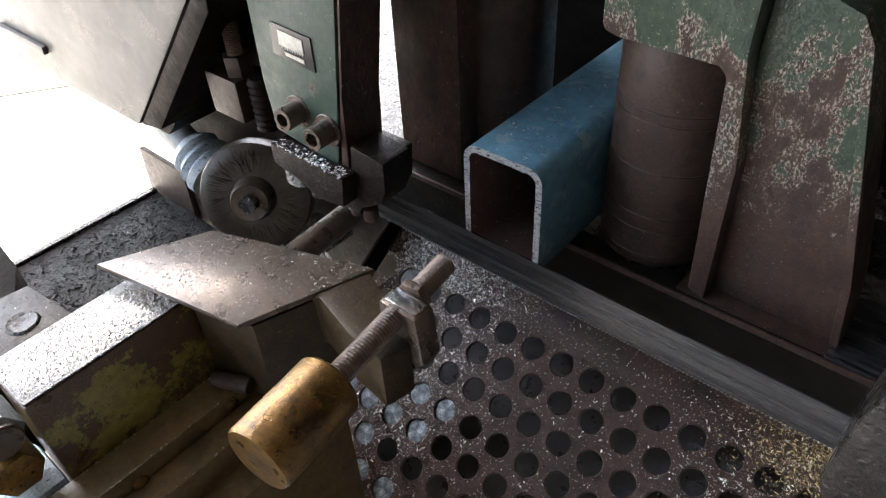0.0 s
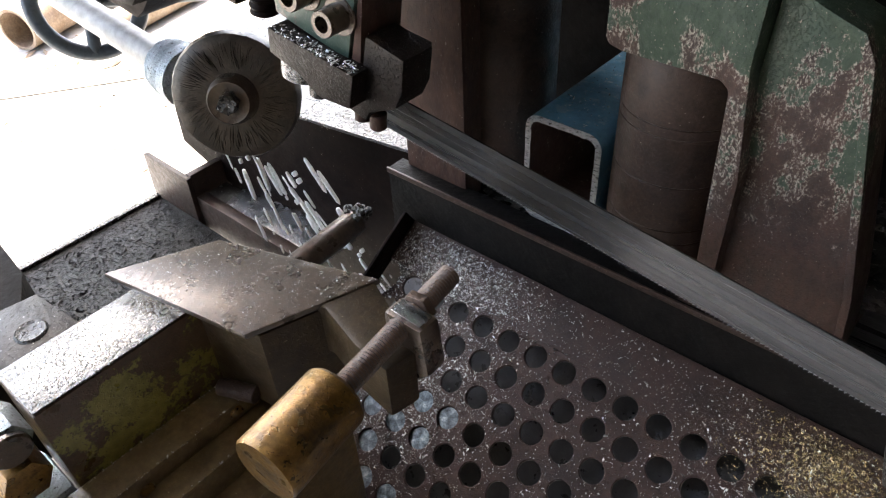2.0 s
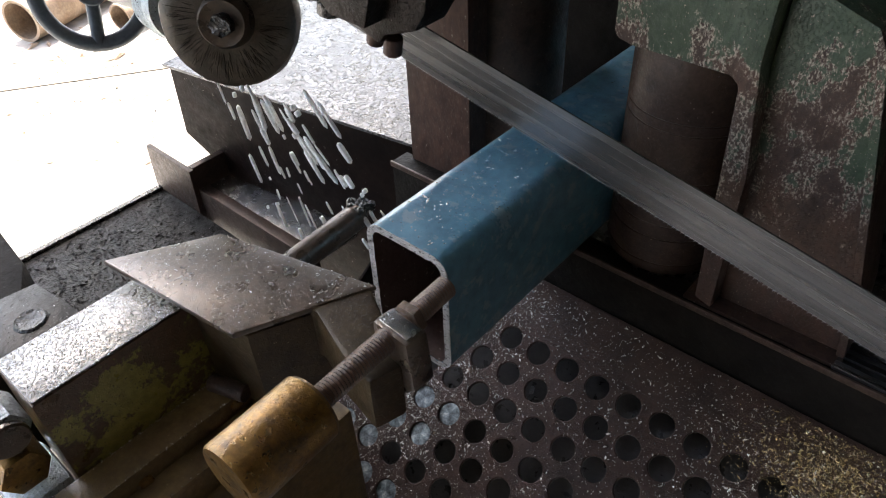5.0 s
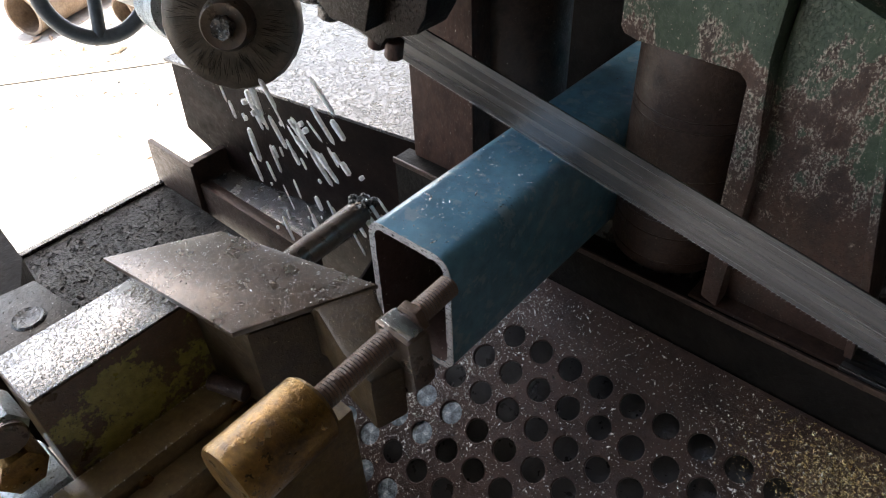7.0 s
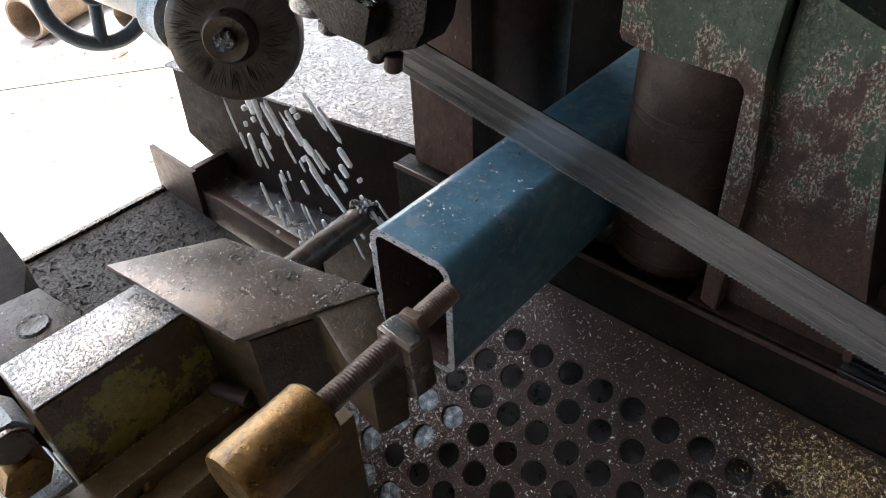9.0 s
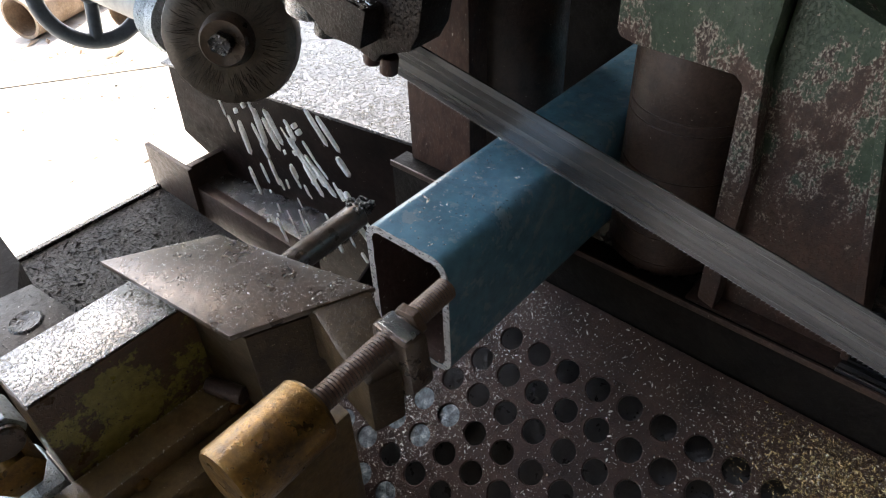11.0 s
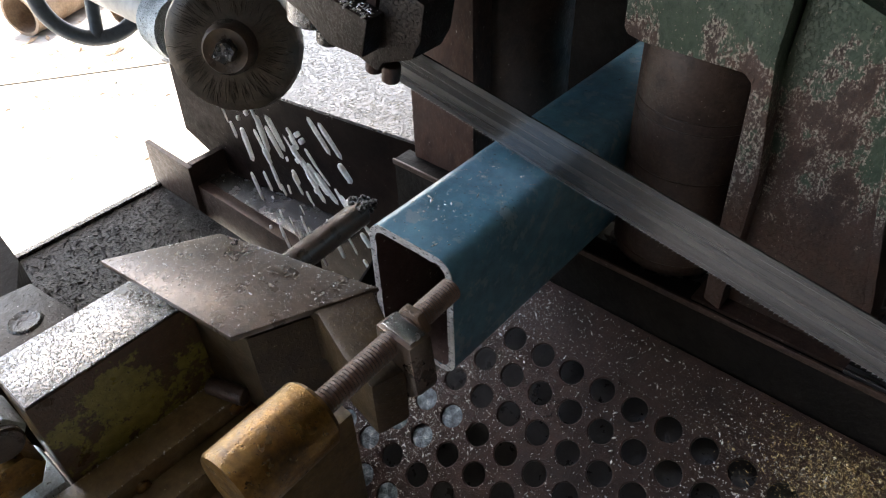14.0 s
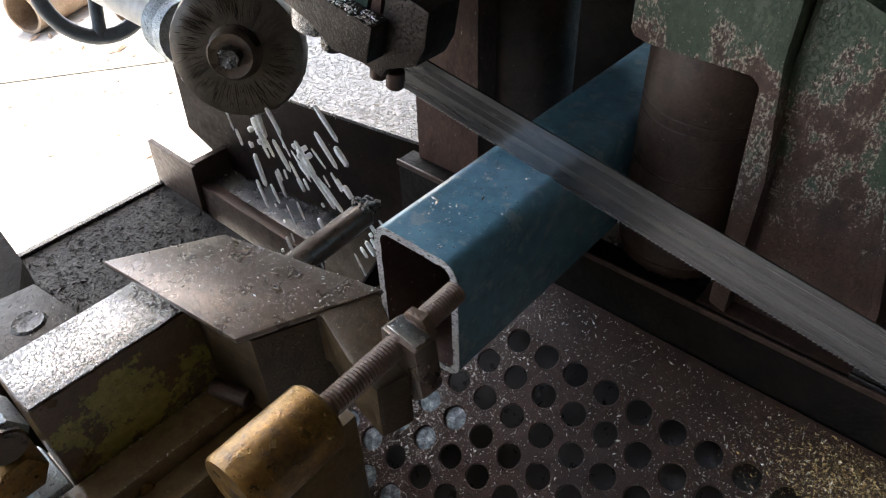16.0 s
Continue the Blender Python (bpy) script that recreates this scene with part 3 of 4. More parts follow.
part("guide_arm", prism([(-0.179, 0.42), (-0.179, 0.177), (-0.181, 0.111), (-0.1765, 0.066), (-0.1015, 0.057), (-0.091, 0.119), (-0.0775, 0.2), (-0.0755, 0.42)], 0.04, 0.0015, upright(-0.036)), GREEN, head, "green painted guide arm")
# Separate dark sheet paints the shade on the arm's right side.
part("arm_side", prism([(-0.1, 0.055), (-0.0895, 0.119), (-0.076, 0.2), (-0.074, 0.42), (-0.0715, 0.42), (-0.0735, 0.2), (-0.087, 0.119), (-0.092, 0.04)], 0.0395, 0.0005, upright(-0.0345)), DEEP, head, "oily brown side of the arm, darkened for its shade")
part("guide_block", prism([(-0.1705, 0.0612), (-0.083, 0.0592), (-0.0865, 0.031), (-0.118, 0.026), (-0.14, 0.036), (-0.1712, 0.041)], 0.042, 0.0015, upright(-0.05)), GUIDE, head, "wet guide block topped with swarf")
part("guide_pad", prism([(-0.112, 0.03), (-0.107, 0.016), (-0.087, 0.0135), (-0.083, 0.022), (-0.058, 0.037), (-0.052, 0.052), (-0.051, 0.078), (-0.086, 0.082), (-0.09, 0.05)], 0.03, 0.002, upright(-0.0345)), GUIDE, head, "oily guide jaw crusted with swarf")
part("rear_pad", prism([(-0.11, 0.06), (-0.075, 0.06), (-0.078, 0.026), (-0.1, 0.022)], 0.02, 0.002, upright(0.004)), GUIDE, head)
for x in (-0.1, -0.084):
    part("pad_bolt", rod((x, -0.024, 0.004), (x, -0.024, 0.017), 0.0065), DEEP, head)
lab = part("label_frame", prism([(-0.1535, 0.167), (-0.109, 0.1645), (-0.109, 0.1375), (-0.156, 0.1412)], 0.0012, 0.0003, upright(-0.0373)), BLACK, head, "black framed label")
part("label_plate", prism([(-0.1445, 0.163), (-0.118, 0.161), (-0.118, 0.149), (-0.146, 0.151)], 0.0006, 0.0001, upright(-0.0381)), CREAM, lab)
for k in range(9):
    x = -0.1435 + 0.0028 * k
    part("label_tooth", prism([(x, 0.1505), (x + 0.0026, 0.1503), (x + 0.0013, 0.1478)], 0.0006, 0, upright(-0.0381)), CREAM, lab)
part("label_bar", prism([(-0.1405, 0.1465), (-0.119, 0.1452), (-0.119, 0.142), (-0.14, 0.1435)], 0.0006, 0, upright(-0.0381)), CREAM, lab)
socket_screw(head, (-0.1395, -0.0375, 0.0955), (0.1, -1, 0.05), 0.0095, 0.018)
socket_screw(head, (-0.1065, -0.0375, 0.0895), (0.1, -1, 0.05), 0.0095, 0.018)
part("threaded_rod", thread((-0.2385, -0.02, 0.108), (-0.23, -0.02, 0.42), 0.0075), SCREWED, head)
part("rod_nut", hexagon((-0.2375, -0.02, 0.094), (-0.2385, -0.02, 0.112), 0.013), RUST, head)
part("spring_block", box(-0.272, -0.226, -0.036, 0.0, 0.052, 0.0935, 0.003), RUST, head)
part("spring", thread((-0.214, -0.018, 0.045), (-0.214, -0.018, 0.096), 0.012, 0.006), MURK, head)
# Added dark sheet fills the shaded gap between housing and arm.
part("gap_sheet", prism([(-0.42, 0.02), (-0.19, 0.0), (-0.19, 0.42), (-0.42, 0.42)], 0.008, 0.001, upright(0.0605)), MURK, head, "dark sheet added behind the spring for the shade in the gap")
part("wheel_housing", prism([(-0.95, -0.003), (-0.405, -0.0015), (-0.385, 0.018), (-0.2313, 0.172), (-0.2, 0.42), (-0.95, 0.42)], 0.05, 0.004, upright(-0.055)), HOUSING, head, "grey painted band wheel housing")
part("housing_back", prism([(-0.95, -0.055), (-0.455, -0.057), (-0.44, -0.045), (-0.272, 0.146), (-0.23, 0.42), (-0.95, 0.42)], 0.07, 0.004, upright(-0.0045)), MURK, head, "dark back of the housing")
part("housing_rim", prism([(-0.402, -0.0005), (-0.384, 0.0185), (-0.2303, 0.1725), (-0.199, 0.42), (-0.176, 0.42), (-0.208, 0.166), (-0.36, 0.008)], 0.045, 0.003, upright(-0.053)), MURK, head, "dark brown worn rim of the housing")
part("housing_latch", box(-0.69, -0.57, -0.062, -0.0555, 0.036, 0.046, 0.002), HOUSING, head)
part("roller_tip", rod((-0.158, -0.028, 0.04), (-0.158, -0.028, 0.019), 0.0185, 28), SILVER, head)
part("roller_pin", rod((-0.142, -0.028, 0.018), (-0.142, -0.028, 0.008), 0.009, 20), DARK, head)
part("right_guide", prism([(0.293, 0.07), (0.29, 0.012), (0.30, -0.012), (0.37, -0.012), (0.37, 0.2), (0.315, 0.2)], 0.05, 0.003, upright(-0.05)), DARK, head, "dark oily right-hand blade guide")

HUB = Vector((-0.298, -0.0144, -0.083))
AXIS = Vector((-0.604, 0.72, -0.342)).normalized()
TURN = AXIS.to_track_quat("Z", "Y").to_matrix().to_4x4()


def brush_disc():
    bm = lathe([(0.0, 0.022), (0.0, 0.048), (0.0012, 0.056), (0.004, 0.0625), (0.012, 0.0652), (0.026, 0.064), (0.034, 0.053), (0.036, 0.0)], (0, 0, 0.024), (0, 0, 1.024), 72)
    rng = random.Random(7)
    for v in bm.verts:
        d = Vector((v.co.x, v.co.y, 0))
        if d.length > 0.045:
            v.co += d.normalized() * rng.uniform(-0.0005, 0.0005) + Vector((0, 0, rng.uniform(-0.0004, 0.0004)))
    return bm


brush = part("brush", brush_disc(), BRISTLE, None, "round wire chip brush")


def bristle_mesh():
    rng = random.Random(17)
    bm = bmesh.new()
    for k in range(420):
        a = rng.uniform(0, 2 * math.pi)
        r0 = rng.uniform(0.028, 0.056)
        r1 = min(r0 + rng.uniform(0.008, 0.022), 0.0685)
        sw_ = rng.uniform(-0.10, 0.04)
        w, z = rng.uniform(0.0002, 0.0005), 0.0232 if r1 < 0.061 else rng.uniform(0.027, 0.05)
        d0, d1 = Vector((math.cos(a), math.sin(a), 0)), Vector((math.cos(a + sw_), math.sin(a + sw_), 0))
        n = d0.cross(Vector((0, 0, 1))) * w
        b0, b1 = d0 * r0 + Vector((0, 0, z + 0.0006)), d1 * r1 + Vector((0, 0, z + rng.uniform(-0.001, 0.0008)))
        vs = [bm.verts.new(v) for v in (b0 - n, b0 + n, b1, (b0 + b1) / 2 - Vector((0, 0, w * 2)))]
        bm.faces.new((vs[0], vs[1], vs[2])), bm.faces.new((vs[0], vs[3], vs[1])), bm.faces.new((vs[1], vs[3], vs[2])), bm.faces.new((vs[2], vs[3], vs[0]))
    return bm


tagged(part("bristles", bristle_mesh(), WIRE, brush, "worn steel wire bristles"), kind="stuff")
part("cup", lathe([(0, 0.0), (0, 0.0), (0.0, 0.013), (-0.002, 0.0205), (0.004, 0.0235), (0.02, 0.026)], (0, 0, 0.006), (0, 0, 1.006), 36), OILY, brush, "worn grey hub cup")
tip = lathe([(0, 0), (0, 0.009), (0.016, 0.011), (0.016, 0.0)], (0, 0, -0.006), (0, 0, 0.994), 14)
rng = random.Random(5)
for v in tip.verts:
    v.co += Vector((rng.uniform(-1, 1), rng.uniform(-1, 1), rng.uniform(-1, 1))) * 0.0014
part("hub", tip, DARK, brush, "swarf-caked shaft end")
brush.parent = head
brush.matrix_basis = Matrix.Translation(HUB - PIVOT) @ TURN
UNSWING = Matrix.Translation(PIVOT) @ Matrix.Rotation(radians(-10.46), 4, "Y") @ Matrix.Translation(-PIVOT)
SH0, SH1 = UNSWING @ Vector((-0.40, 0.03, 0.068)), UNSWING @ Vector((-0.80, 0.035, 0.056))
sw = (SH1 - SH0).normalized()
drive = thing("drive_shaft", (0, 0, 0), "pale grey drive shaft of the chip brush", "shaft")
part("tube", rod((0, 0, 0), (0, 0, 0.5), 0.0185), GREYPAINT, drive)
part("collar", lathe([(0, 0.0), (0, 0.036), (0.2, 0.038), (0.3, 0.032), (0.45, 0.036), (0.6, 0.03), (0.75, 0.033), (1, 0.022), (1, 0)], (0, 0, 0.028), (0, 0, 0.082), 32), PALEFIT, drive, "ribbed bare collar")


# ---- length stop ----
arm = thing("mounting_bracket", (-0.09, -0.25, -0.05), "oily box arm with worn yellow-green paint and wet top", "bracket")
part("body", box(-0.115, -0.066, -0.313, -0.185, -0.045, 0.0585, 0.002), LIME, arm)
part("top_face", box(-0.115, -0.067, -0.312, -0.185, 0.059, 0.0605, 0.0005), SILVER, arm, "wet bare top face")
part("base", box(-0.14, 0.005, -0.45, -0.15, -0.2045, -0.052, 0.003), LEDGE, arm, "dark rusty base block")
part("ledge", box(-0.0655, -0.04, -0.45, -0.165, -0.0515, -0.012, 0.002), LEDGE, arm)
part("ledge_lower", box(-0.0395, -0.018, -0.45, -0.165, -0.0515, -0.026, 0.002), LEDGE, arm)
part("mounting_ear", sheet([(-0.172, -0.262, 0.055), (-0.1155, -0.2555, 0.055), (-0.1155, -0.311, 0.055), (-0.178, -0.302, 0.055)], 0.012, 0.001), EAR, arm, "wet steel ear with a bolt hole")
part("bolt", lathe([(0, 0.0), (0.0006, 0.006), (0.001, 0.008), (0.0016, 0.0095), (0, 0.011)], (-0.1385, -0.281, 0.0552), (-0.1385, -0.281, 1.0552), 24), DARK, arm)
for y, z in ((-0.285, -0.026), (-0.212, -0.02)):
    part("screw_head", lathe([(0, 0.0055), (0.0025, 0.005), (0.004, 0.003), (0.0042, 0)], (-0.0405, y, z), (0.9595, y, z), 16), BRASS, arm)

pipe_fit = thing("hydraulic_fitting", (-0.075, -0.335, -0.02), "pale zinc and brass hydraulic pipe fitting", "fitting")
part("hex_nut", hexagon((-0.112, -0.330, 0.037), (-0.08, -0.330, 0.037), 0.0155), PALEFIT, pipe_fit)
part("collar", rod((-0.0798, -0.330, 0.037), (-0.074, -0.330, 0.037), 0.012), OILY, pipe_fit)
part("brass_nut", hexagon((-0.112, -0.333, 0.008), (-0.074, -0.333, 0.008), 0.0155), BRASS, pipe_fit, "grimy brass nut")
part("zinc_block", box(-0.112, -0.068, -0.35, -0.3145, -0.05, -0.01, 0.005), PALEFIT, pipe_fit)

guard = thing("spacer_block", (-0.4, -0.33, -0.12), "near-black block standing on the tray", "block")
part("plate", sheet([(-0.55, -0.46, -0.05), (-0.25, -0.46, -0.05), (-0.27, -0.275, -0.05), (-0.3555, -0.2318, -0.05), (-0.45, -0.2225, -0.05), (-0.55, -0.22, -0.05)], 0.1495, 0.002), SHADE_BLACK, guard)

HINGE = Vector((-0.12, -0.19, 0.05))
stop = thing("length_stop", HINGE, "brown steel length stop with cover plate and brass knob", "length stop")
part("cover_plate", sheet([(-0.1278, -0.2286, 0.075), (-0.0066, -0.2046, 0.075), (0.0236, -0.1186, 0.075), (-0.0946, -0.1585, 0.075)], 0.005, 0.002), OILY, stop, "thin brown cover plate with bright front edge")
part("block", prism([(-0.06, -0.205), (-0.004, -0.197), (0.022, -0.122), (-0.03, -0.135)], 0.075, 0.002, Matrix.Translation((0, 0, -0.006))), OLIVE, stop)
SA, SB = Vector((0.0825, -0.258, 0.085)), Vector((0.0635, -0.0956, 0.085))
way = (SB - SA).normalized()
part("screw", thread(SA, SB, 0.0074), SCREWED, stop)
part("knob", lathe([(0, 0), (0, 0.0185), (0.03, 0.0196), (0.96, 0.0196), (1, 0.018), (1, 0)], SA, SA + way * 0.054, 40), BRASS, stop, "yellow brass clamping knob")
part("nut", prism([(0.0575, 0.0915), (0.086, 0.0915), (0.09, 0.056), (0.08, 0.045), (0.0575, 0.047)], 0.0165, 0.003, upright(-0.1495)), OILY, stop, "worn steel clamp nut")
# Brighter plate added to carry the sky highlight on the nut.
part("nut_face", sheet([(0.0605, -0.1465, 0.0925), (0.0835, -0.1465, 0.0925), (0.0835, -0.1355, 0.0925), (0.0605, -0.1355, 0.0925)], 0.0015, 0.0006), BARE, stop, "bare wet top of the nut, brightened for its sky reflection")
part("dowel", rod((-0.046, -0.214, 0.006), (-0.02, -0.203, 0.006), 0.0062), RUST, stop)
part("nut_arm", prism([(-0.005, -0.165), (0.012, -0.158), (0.05, -0.168), (0.078, -0.171), (0.0825, -0.1498), (0.0565, -0.1498), (0.0565, -0.137), (0.022, -0.122), (-0.005, -0.13)], 0.0435, 0.003, Matrix.Translation((0, 0, 0.03))), OLIVE, stop)
part("lock_nut", hexagon(SA + way * 0.1255, SA + way * 0.1315, 0.0115), SCREWED, stop)

# ---- oily tray and angle bar ----
tray = thing("oil_tray", (-0.43, -0.3, -0.2226), "black oily sheet tray with swarf", "tray")
part("sheet", box(-0.5776, -0.276, -0.874, 0.0085, -0.2226, -0.2, 0.002), CAKED, tray)
part("edge_strip", box(-0.5869, -0.5779, -0.874, 0.0085, -0.2284, -0.1953, 0.001), DARK, tray, "black rolled edge of the tray")
# Added black sheet hides the bright ground through the gap by the chute.
part("ground_cover", box(-0.2755, -0.0985, -0.46, 0.0085, -0.2226, -0.205, 0.001), CAKED, tray, "black sheet added to darken the gap beside the chute")
part("leg", box(-0.5544, -0.508, -0.6424, -0.596, -0.85, -0.2229, 0.002), DARK, tray)
angle = thing("channel_bar", (-0.38, 0.03, -0.2), "rusty steel channel with a pointed upright end", "steel channel")
part("web", sheet([(-0.4868, 0.0325, -0.1669), (-0.2644, 0.0325, -0.1669), (-0.2644, 0.096, -0.1669), (-0.4868, 0.064, -0.1669)], 0.015, 0.001), SILVER, angle, "wet bare floor of the channel")
part("flange", box(-0.4868, -0.2644, 0.0165, 0.0322, -0.269, -0.1646, 0.001), RUST, angle)
part("end_plate", prism([(-0.5869, -0.131), (-0.595, -0.2006), (-0.5544, -0.2806), (-0.4941, -0.2806), (-0.4836, -0.1321)], 0.007, 0.0006, upright(0.0092)), RUST, angle)
part("end_cap", box(-0.4976, -0.4872, 0.0165, 0.072, -0.269, -0.1315, 0.001), RUST, angle)
nozzle = thing("coolant_pipe", (-0.14, -0.035, -0.03), "short brown pipe with a clump of swarf on its tip", "pipe")
part("barrel", rod((-0.142, -0.11, -0.04), (-0.14, 0.002, -0.03), 0.0125), OILY, nozzle)


blob = bmesh.new()
rng = random.Random(4)
for k in range(46):
    c = Vector((rng.uniform(-1, 1) * 0.0095, rng.uniform(-1, 1) * 0.009, rng.uniform(-0.3, 1) * 0.008))
    bmesh.ops.create_icosphere(blob, subdivisions=1, radius=rng.uniform(0.002, 0.0045), matrix=Matrix.Translation(Vector((-0.14, 0.003, -0.026)) + c))
part("swarf_clump", smooth(blob), DARK, nozzle, "black wet clump of swarf")

# ---- yard ----
wheel = thing("hand_wheel", (-0.605, 0.42, -0.026), "blue-grey spoked cast hand wheel in the yard light", "hand wheel")
WC = Vector((-0.87, 0.123, -0.016))
face = (Vector((0.273, -0.336, 0.377)) - WC).normalized()


def ring(c, n, big, small, n1=48, n2=12, m=None):
    bm = bmesh.new()
    rows = []
    for a in range(n1):
        u = 2 * math.pi * a / n1
        rows.append([bm.verts.new(((big + small * math.cos(2 * math.pi * b / n2)) * math.cos(u), (big + small * math.cos(2 * math.pi * b / n2)) * math.sin(u), small * 0.8 * math.sin(2 * math.pi * b / n2))) for b in range(n2)])
    for a in range(n1):
        for b in range(n2):
            bm.faces.new((rows[a][b], rows[(a + 1) % n1][b], rows[(a + 1) % n1][(b + 1) % n2], rows[a][(b + 1) % n2]))
    bm.transform(Matrix.Translation(c) @ Vector(n).to_track_quat("Z", "Y").to_matrix().to_4x4())
    return smooth(bm)


part("rim", ring(WC, face, 0.079, 0.0125), NAVY, wheel)
part("hub", rod(WC - face * 0.02, WC + face * 0.015, 0.022), NAVY, wheel)
side_v = face.cross(Vector((0, 0, 1))).normalized()
up_v = side_v.cross(face)
for a in (-80, 40, 160):
    d = side_v * math.cos(radians(a)) + up_v * math.sin(radians(a))
    part("spoke", rod(WC + d * 0.018, WC + d * 0.08, 0.0105, 12), NAVY, wheel)
part("spindle", rod(WC - face * 0.02, (-0.605, 0.42, -0.026), 0.012), NAVY, wheel)


def yard_pipe(a, b, r):
    ob = thing("scrap_pipe", (a[0], a[1], -0.85), "rusty pale steel pipe lying in the sunny yard", "pipe", "scrap pipes in the yard")
    bm = lathe([(0, r * 0.86), (0, r), (1, r), (1, r * 0.86), (0, r * 0.86)], a, b, 28)
    part("shell", bm, PIPE, ob)


yard_pipe((-2.96, 0.64, -0.76), (-3.6, 2.2, -0.76), 0.09)
yard_pipe((-2.72, 0.95, -0.79), (-3.1, 2.4, -0.79), 0.06)
tagged(part("yard_joint", sheet([(-2.632, 0.33, -0.846), (-2.618, 0.33, -0.846), (-2.20, 0.93, -0.846), (-1.4, 2.1, -0.846), (-1.41, 2.11, -0.846), (-2.212, 0.94, -0.846)], 0.003, 0), ROOF), "thin dark joint in the concrete yard", "joint", kind="structure")


def chips(name, spots, size, material, label, category):
    """One mesh of many small bent flakes: spots of (place, normal)."""
    rng = random.Random(21)
    verts, faces = [], []
    for pnt, nrm in spots:
        n = Vector(nrm)
        t = n.orthogonal().normalized()
        t.rotate(Matrix.Rotation(rng.uniform(0, 6.28), 3, n))
        b = n.cross(t)
        big = size * (2.4 if rng.random() < 0.07 else 1.0)
        L, w, h = rng.uniform(0.5, 2.2) * big, rng.uniform(0.3, 0.8) * big, rng.uniform(0.2, 0.9) * big
        o = Vector(pnt)
        k = len(verts)
        verts += [o - t * L, o + b * w + n * h * 0.3, o + t * L + n * h * rng.random(), o - b * w + n * h * 0.3, o + n * h]
        faces += [(k, k + 1, k + 4), (k + 1, k + 2, k + 4), (k + 2, k + 3, k + 4), (k + 3, k, k + 4), (k, k + 3, k + 2, k + 1)]
    me = bpy.data.meshes.new(name)
    me.from_pydata([tuple(v) for v in verts], [], faces)
    me.materials.append(material)
    return tagged(new(name, me), label, category, kind="stuff")


rng = random.Random(14)
spots = []
for k in range(150):
    if k < 110:
        pt = Vector((rng.gauss(-2.62, 0.22), rng.gauss(0.72, 0.18), -0.849))
    else:
        pt = Vector((rng.uniform(-2.6, -1.7), rng.uniform(0.1, 0.9), -0.849))
    spots.append((pt, (0, 0, 1)))
chips("leaf_litter", spots, 0.009, PIPE, "dry brown leaves and dirt on the concrete yard", "leaf litter")

spots = []
for k in range(9000):
    spots.append((Vector((rng.uniform(-0.575, -0.28), rng.uniform(-0.526, 0.004), -0.2001)), (0, 0, 1)))
chips("tray_sludge", spots, 0.0015, CAKED, "black oily lumps of swarf caked on the tray", "sludge")

# ---- swarf and drops ----
rng = random.Random(8)
spots = []
nrm = CH.to_3x3() @ Vector((0, 0, 1))
while len(spots) < 19000:
    z = rng.random()
    if z < 0.3:
        x, y = rng.uniform(-0.09, 0.38), rng.uniform(-0.22, 0.055)
    elif z < 0.68:
        x, y = rng.gauss(-0.02, 0.04), rng.gauss(-0.065, 0.05)
    elif z < 0.92:
        x, y = rng.gauss(-0.03, 0.04), rng.gauss(0.03, 0.018)
    else:
        x, y = rng.gauss(0.30, 0.05), rng.gauss(-0.02, 0.035)
    if not (-0.093 < x < 0.4 and -0.24 < y < 0.056):
        continue
    j = round(-y / (0.98 * PITCH))
    hx, hy = hole_at(round((x + 0.484 * 0.98 * PITCH * j) / PITCH), j)
    if j >= 0 and math.hypot(x - hx, y - hy) < 0.0104:
        continue
    spots.append((CH @ Vector((x, y, 0.0001)), nrm))
# Yellow chips added where warm reflections glint on the chute edge.
glints = []
for k in range(4200):
    x, y = rng.gauss(0.31, 0.026), rng.gauss(0.028, 0.018)
    if y < 0.055:
        glints.append((CH @ Vector((x, y, 0.0002)), nrm))
chips("warm_glints", glints, 0.0005, WARM_GLINT, "yellow chips added as warm light glints on the chute edge", "swarf")
chips("swarf", spots, 0.0005, CHIP, "bright steel swarf strewn over the chute", "swarf")
spots = []
for k in range(520):
    u, v = rng.random(), rng.random() ** 0.7
    a, b = Vector((-0.1278, -0.2286, 0.0752)).lerp(Vector((-0.0066, -0.2046, 0.0752)), u), Vector((-0.0946, -0.1585, 0.0752)).lerp(Vector((0.0236, -0.1186, 0.0752)), u)
    spots.append((a.lerp(b, v) - HINGE * 0, (0, 0, 1)))
top_chips = chips("plate_swarf", spots, 0.00036, CHIP, "fine bright swarf", "swarf")
top_chips.parent, top_chips.matrix_parent_inverse = stop, stop.matrix_basis.inverted()
for key in ("label", "category"):
    del top_chips[key]


spots = []
for k in range(420):
    spots.append((Vector((rng.uniform(-0.17, -0.085), -0.0488 + 0.011 * rng.random() ** 2, 0.0612 - 0.002 * rng.random())), (0, -0.1, 1)))
block_chips = chips("block_swarf", spots, 0.0009, CHIP, "wet swarf", "swarf")
block_chips.parent, block_chips.matrix_parent_inverse = head, head.matrix_basis.inverted()
spots = []
for k in range(150):
    spots.append((Vector((rng.uniform(0.008, 0.06), rng.uniform(0.003, 0.16) ** 1.0, 0.1002)), (0, 0, 1)))
tube_drops = chips("drops", spots, 0.0007, CHIP, "clear drops", "drops")
tube_drops.parent, tube_drops.matrix_parent_inverse = tube, tube.matrix_basis.inverted()
for ob in (block_chips, tube_drops):
    for key in ("label", "category"):
        del ob[key]

# Bright chips lined up as highlights along the bracket and ledge edges.
spots = []
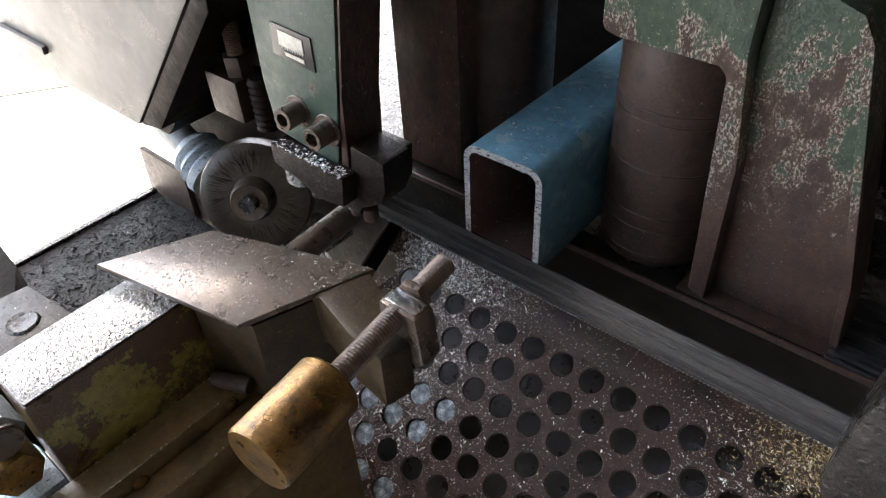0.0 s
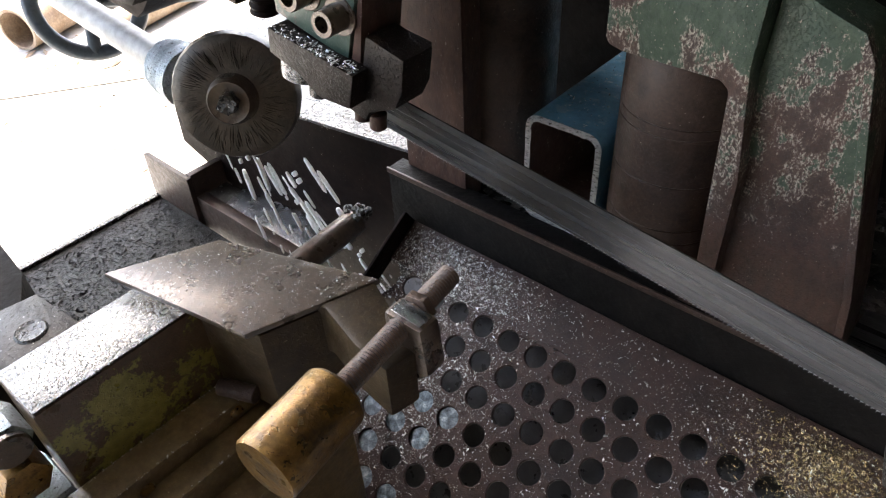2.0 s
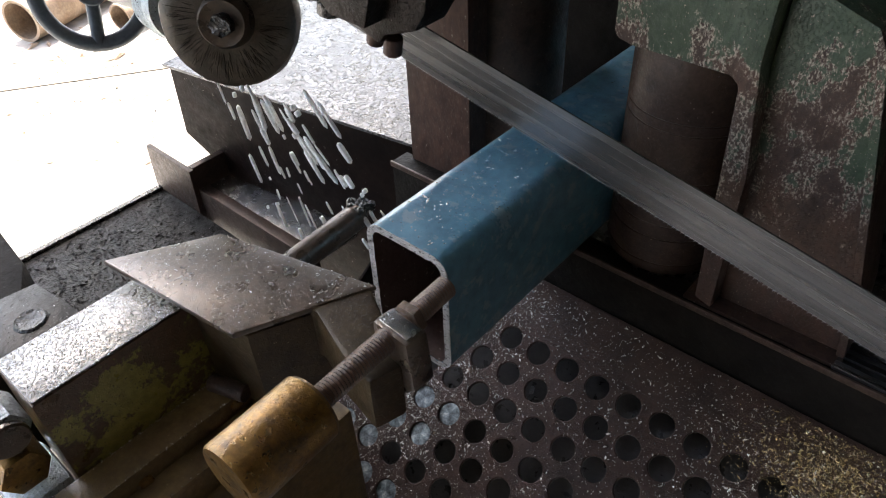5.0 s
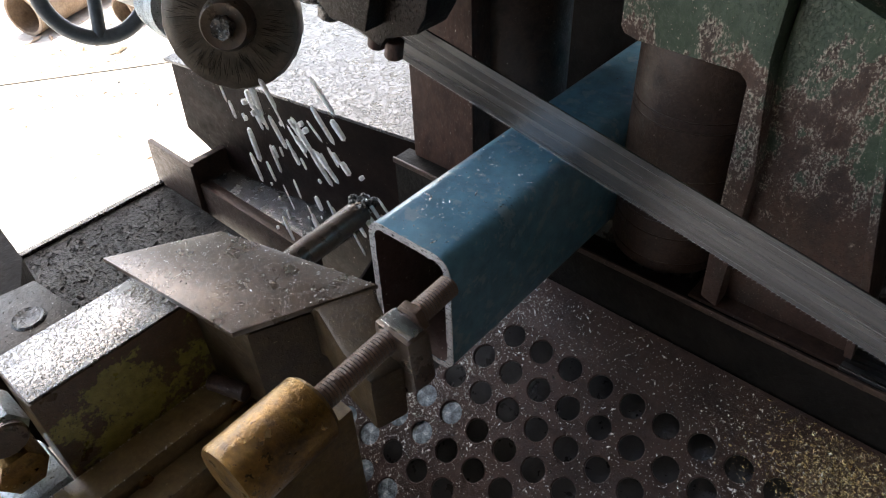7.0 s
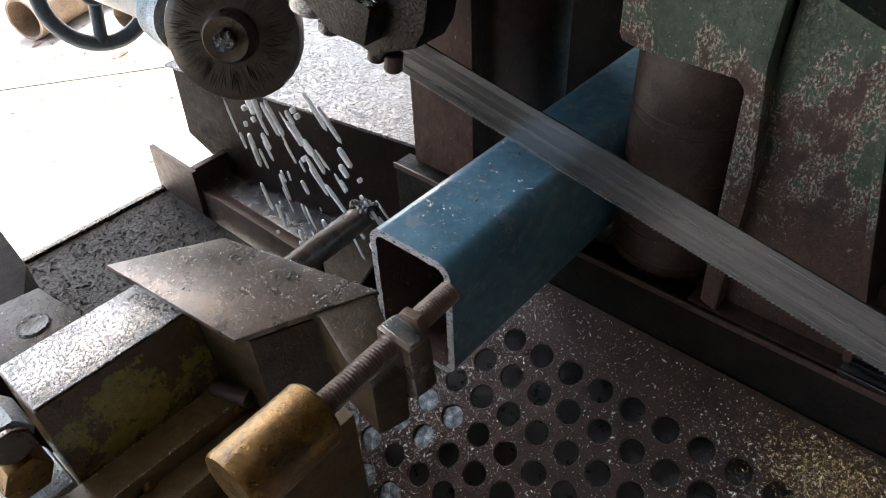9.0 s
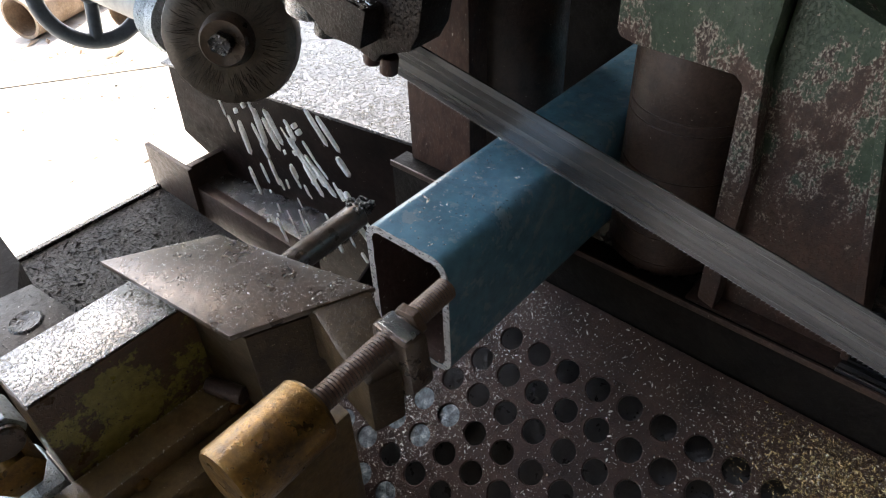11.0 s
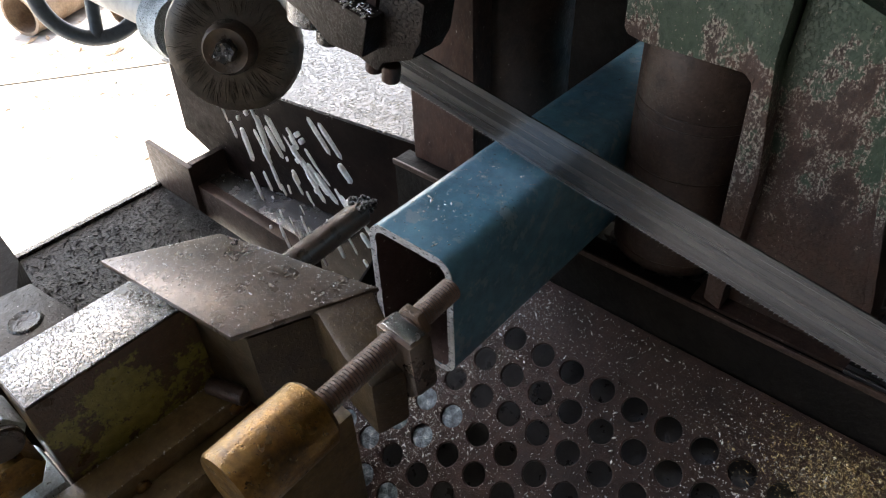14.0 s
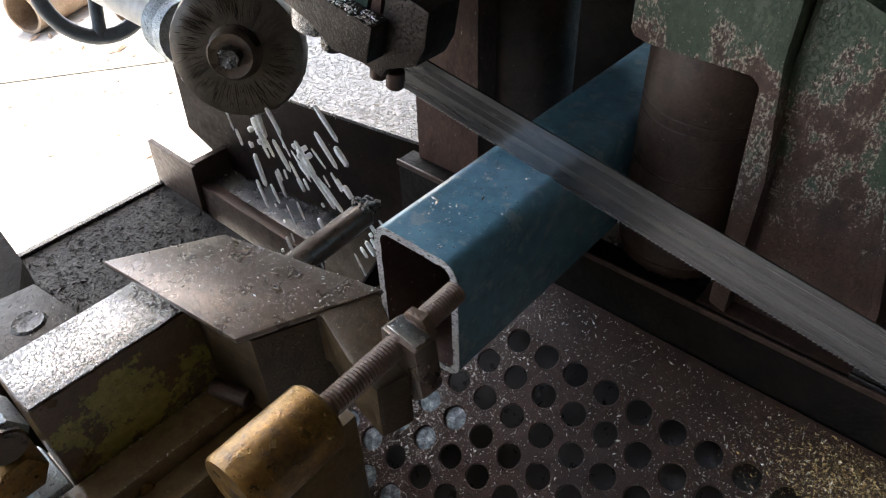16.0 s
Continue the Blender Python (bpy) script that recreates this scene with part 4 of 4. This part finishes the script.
for k in range(560):
    x, y0, y1, z = rng.choice(((-0.0665, -0.311, -0.19, 0.0608), (-0.0405, -0.44, -0.17, -0.0118), (-0.019, -0.44, -0.17, -0.0258), (-0.064, -0.44, -0.19, -0.0118)))
    spots.append((Vector((x + rng.gauss(0, 0.0006), rng.uniform(y0, y1), z)), (0.4, 0, 1)))
edge_glints = chips("edge_glint_chips", spots, 0.0004, CHIP, "bright chips added as glints along the edges", "swarf")
edge_glints.parent, edge_glints.matrix_parent_inverse = arm, arm.matrix_basis.inverted()
for key in ("label", "category"):
    del edge_glints[key]


# coolant thrown from the brush: rigid streaks in clusters
def streaks(seed, n):
    rng = random.Random(seed)
    bm = bmesh.new()
    for k in range(n):
        s_ = rng.random()
        start = Vector((rng.choice((rng.uniform(-0.03, 0.03), rng.uniform(0.045, 0.095))), rng.uniform(-0.02, 0.02), -0.06 + rng.uniform(-0.004, 0.006)))
        vel = Vector((0.2 + 6.5 * (start.x + 0.03) + rng.uniform(-0.06, 0.12), rng.uniform(-0.05, 0.05), -1.0)).normalized()
        c = start + vel * (0.008 + 0.17 * s_)
        L = (rng.uniform(0.006, 0.02) if rng.random() < 0.8 else 0.0025) * (1.25 - 0.5 * s_)
        r = rng.choice((0.001, 0.0015, 0.0022, 0.003)) * (1.15 - 0.4 * s_)
        one = lathe([(0, 0), (0.06, r * 0.75), (0.3, r), (0.9, r * 0.85), (1, 0)], c - vel * L, c + vel * L, 8)
        join(bm, one)
    return bm


sprays = []
for k in range(5):
    ob = part("coolant_spray", streaks(30 + k, 17), COOLANT, None)
    tagged(ob, "white milky coolant drops flying off the brush", "coolant spray", "coolant drops under the brush", "stuff")
    sprays.append(ob)


# ---- motion ----
def motions():
    swing = [(0, 0), (1.2, 0), (1.35, 0.95), (1.5, 2.7), (2.0, 7.73), (2.4, 11.6), (2.55, 12.15), (3.0, 12.13), (3.5, 12.05), (4.2, 12.05), (6.5, 11.67), (7.0, 11.52), (8.0, 11.35), (9.0, 11.18), (11.5, 10.66), (12.5, 10.46), (14.0, 10.12), (15.0, 9.95), (16.0, 9.8)]
    walk(head, [(t, pose(*PIVOT, 0, a, 0)) for t, a in swing])
    feed = [(0, 0.0), (0.5, 0.0), (0.7, 0.01), (1.0, 0.043), (1.3, 0.064), (1.5, 0.07), (2.0, 0.074), (2.5, 0.062), (3.0, 0.0225), (3.5, -0.0262), (4.0, -0.0733), (4.2, -0.093), (4.45, -0.109), (16, -0.109)]
    walk(tube, [(t, pose(0, y, 0)) for t, y in feed])
    push = [(0, 0), (4.15, 0), (4.45, -4.6), (16, -4.6)]
    walk(stop, [(t, pose(*HINGE, 0, 0, a)) for t, a in push])
    hub0 = HUB - PIVOT

    def angle_at(t):
        for (t0, a0), (t1, a1) in zip(swing, swing[1:]):
            if t0 <= t <= t1:
                return a0 + (a1 - a0) * (t - t0) / (t1 - t0)
        return swing[-1][1]

    far = Vector((-0.82, 0.03, 0.07))
    rows = []
    for k in range(161):
        near = pose(*PIVOT, 0, angle_at(k * 0.1), 0) @ (SH0 - PIVOT)
        rows.append((k * 0.1, along(near, far)))
    walk(drive, rows)
    for n, ob in enumerate(sprays):
        rows = []
        for k in range(81):
            t = k * 0.2
            c = pose(*PIVOT, 0, angle_at(t), 0) @ (hub0 + AXIS * 0.028)
            drop = 0.014 * math.sin(2.1 * k + 1.3 * n)
            rows.append((t, pose(c.x + 0.3 * drop, c.y, c.z - drop)))
        walk(ob, rows)
    walk(brush, [(k * 0.1, Matrix.Translation(hub0) @ TURN @ pose(0, 0, 0, 0, 0, 75 * k)) for k in range(161)])


motions()
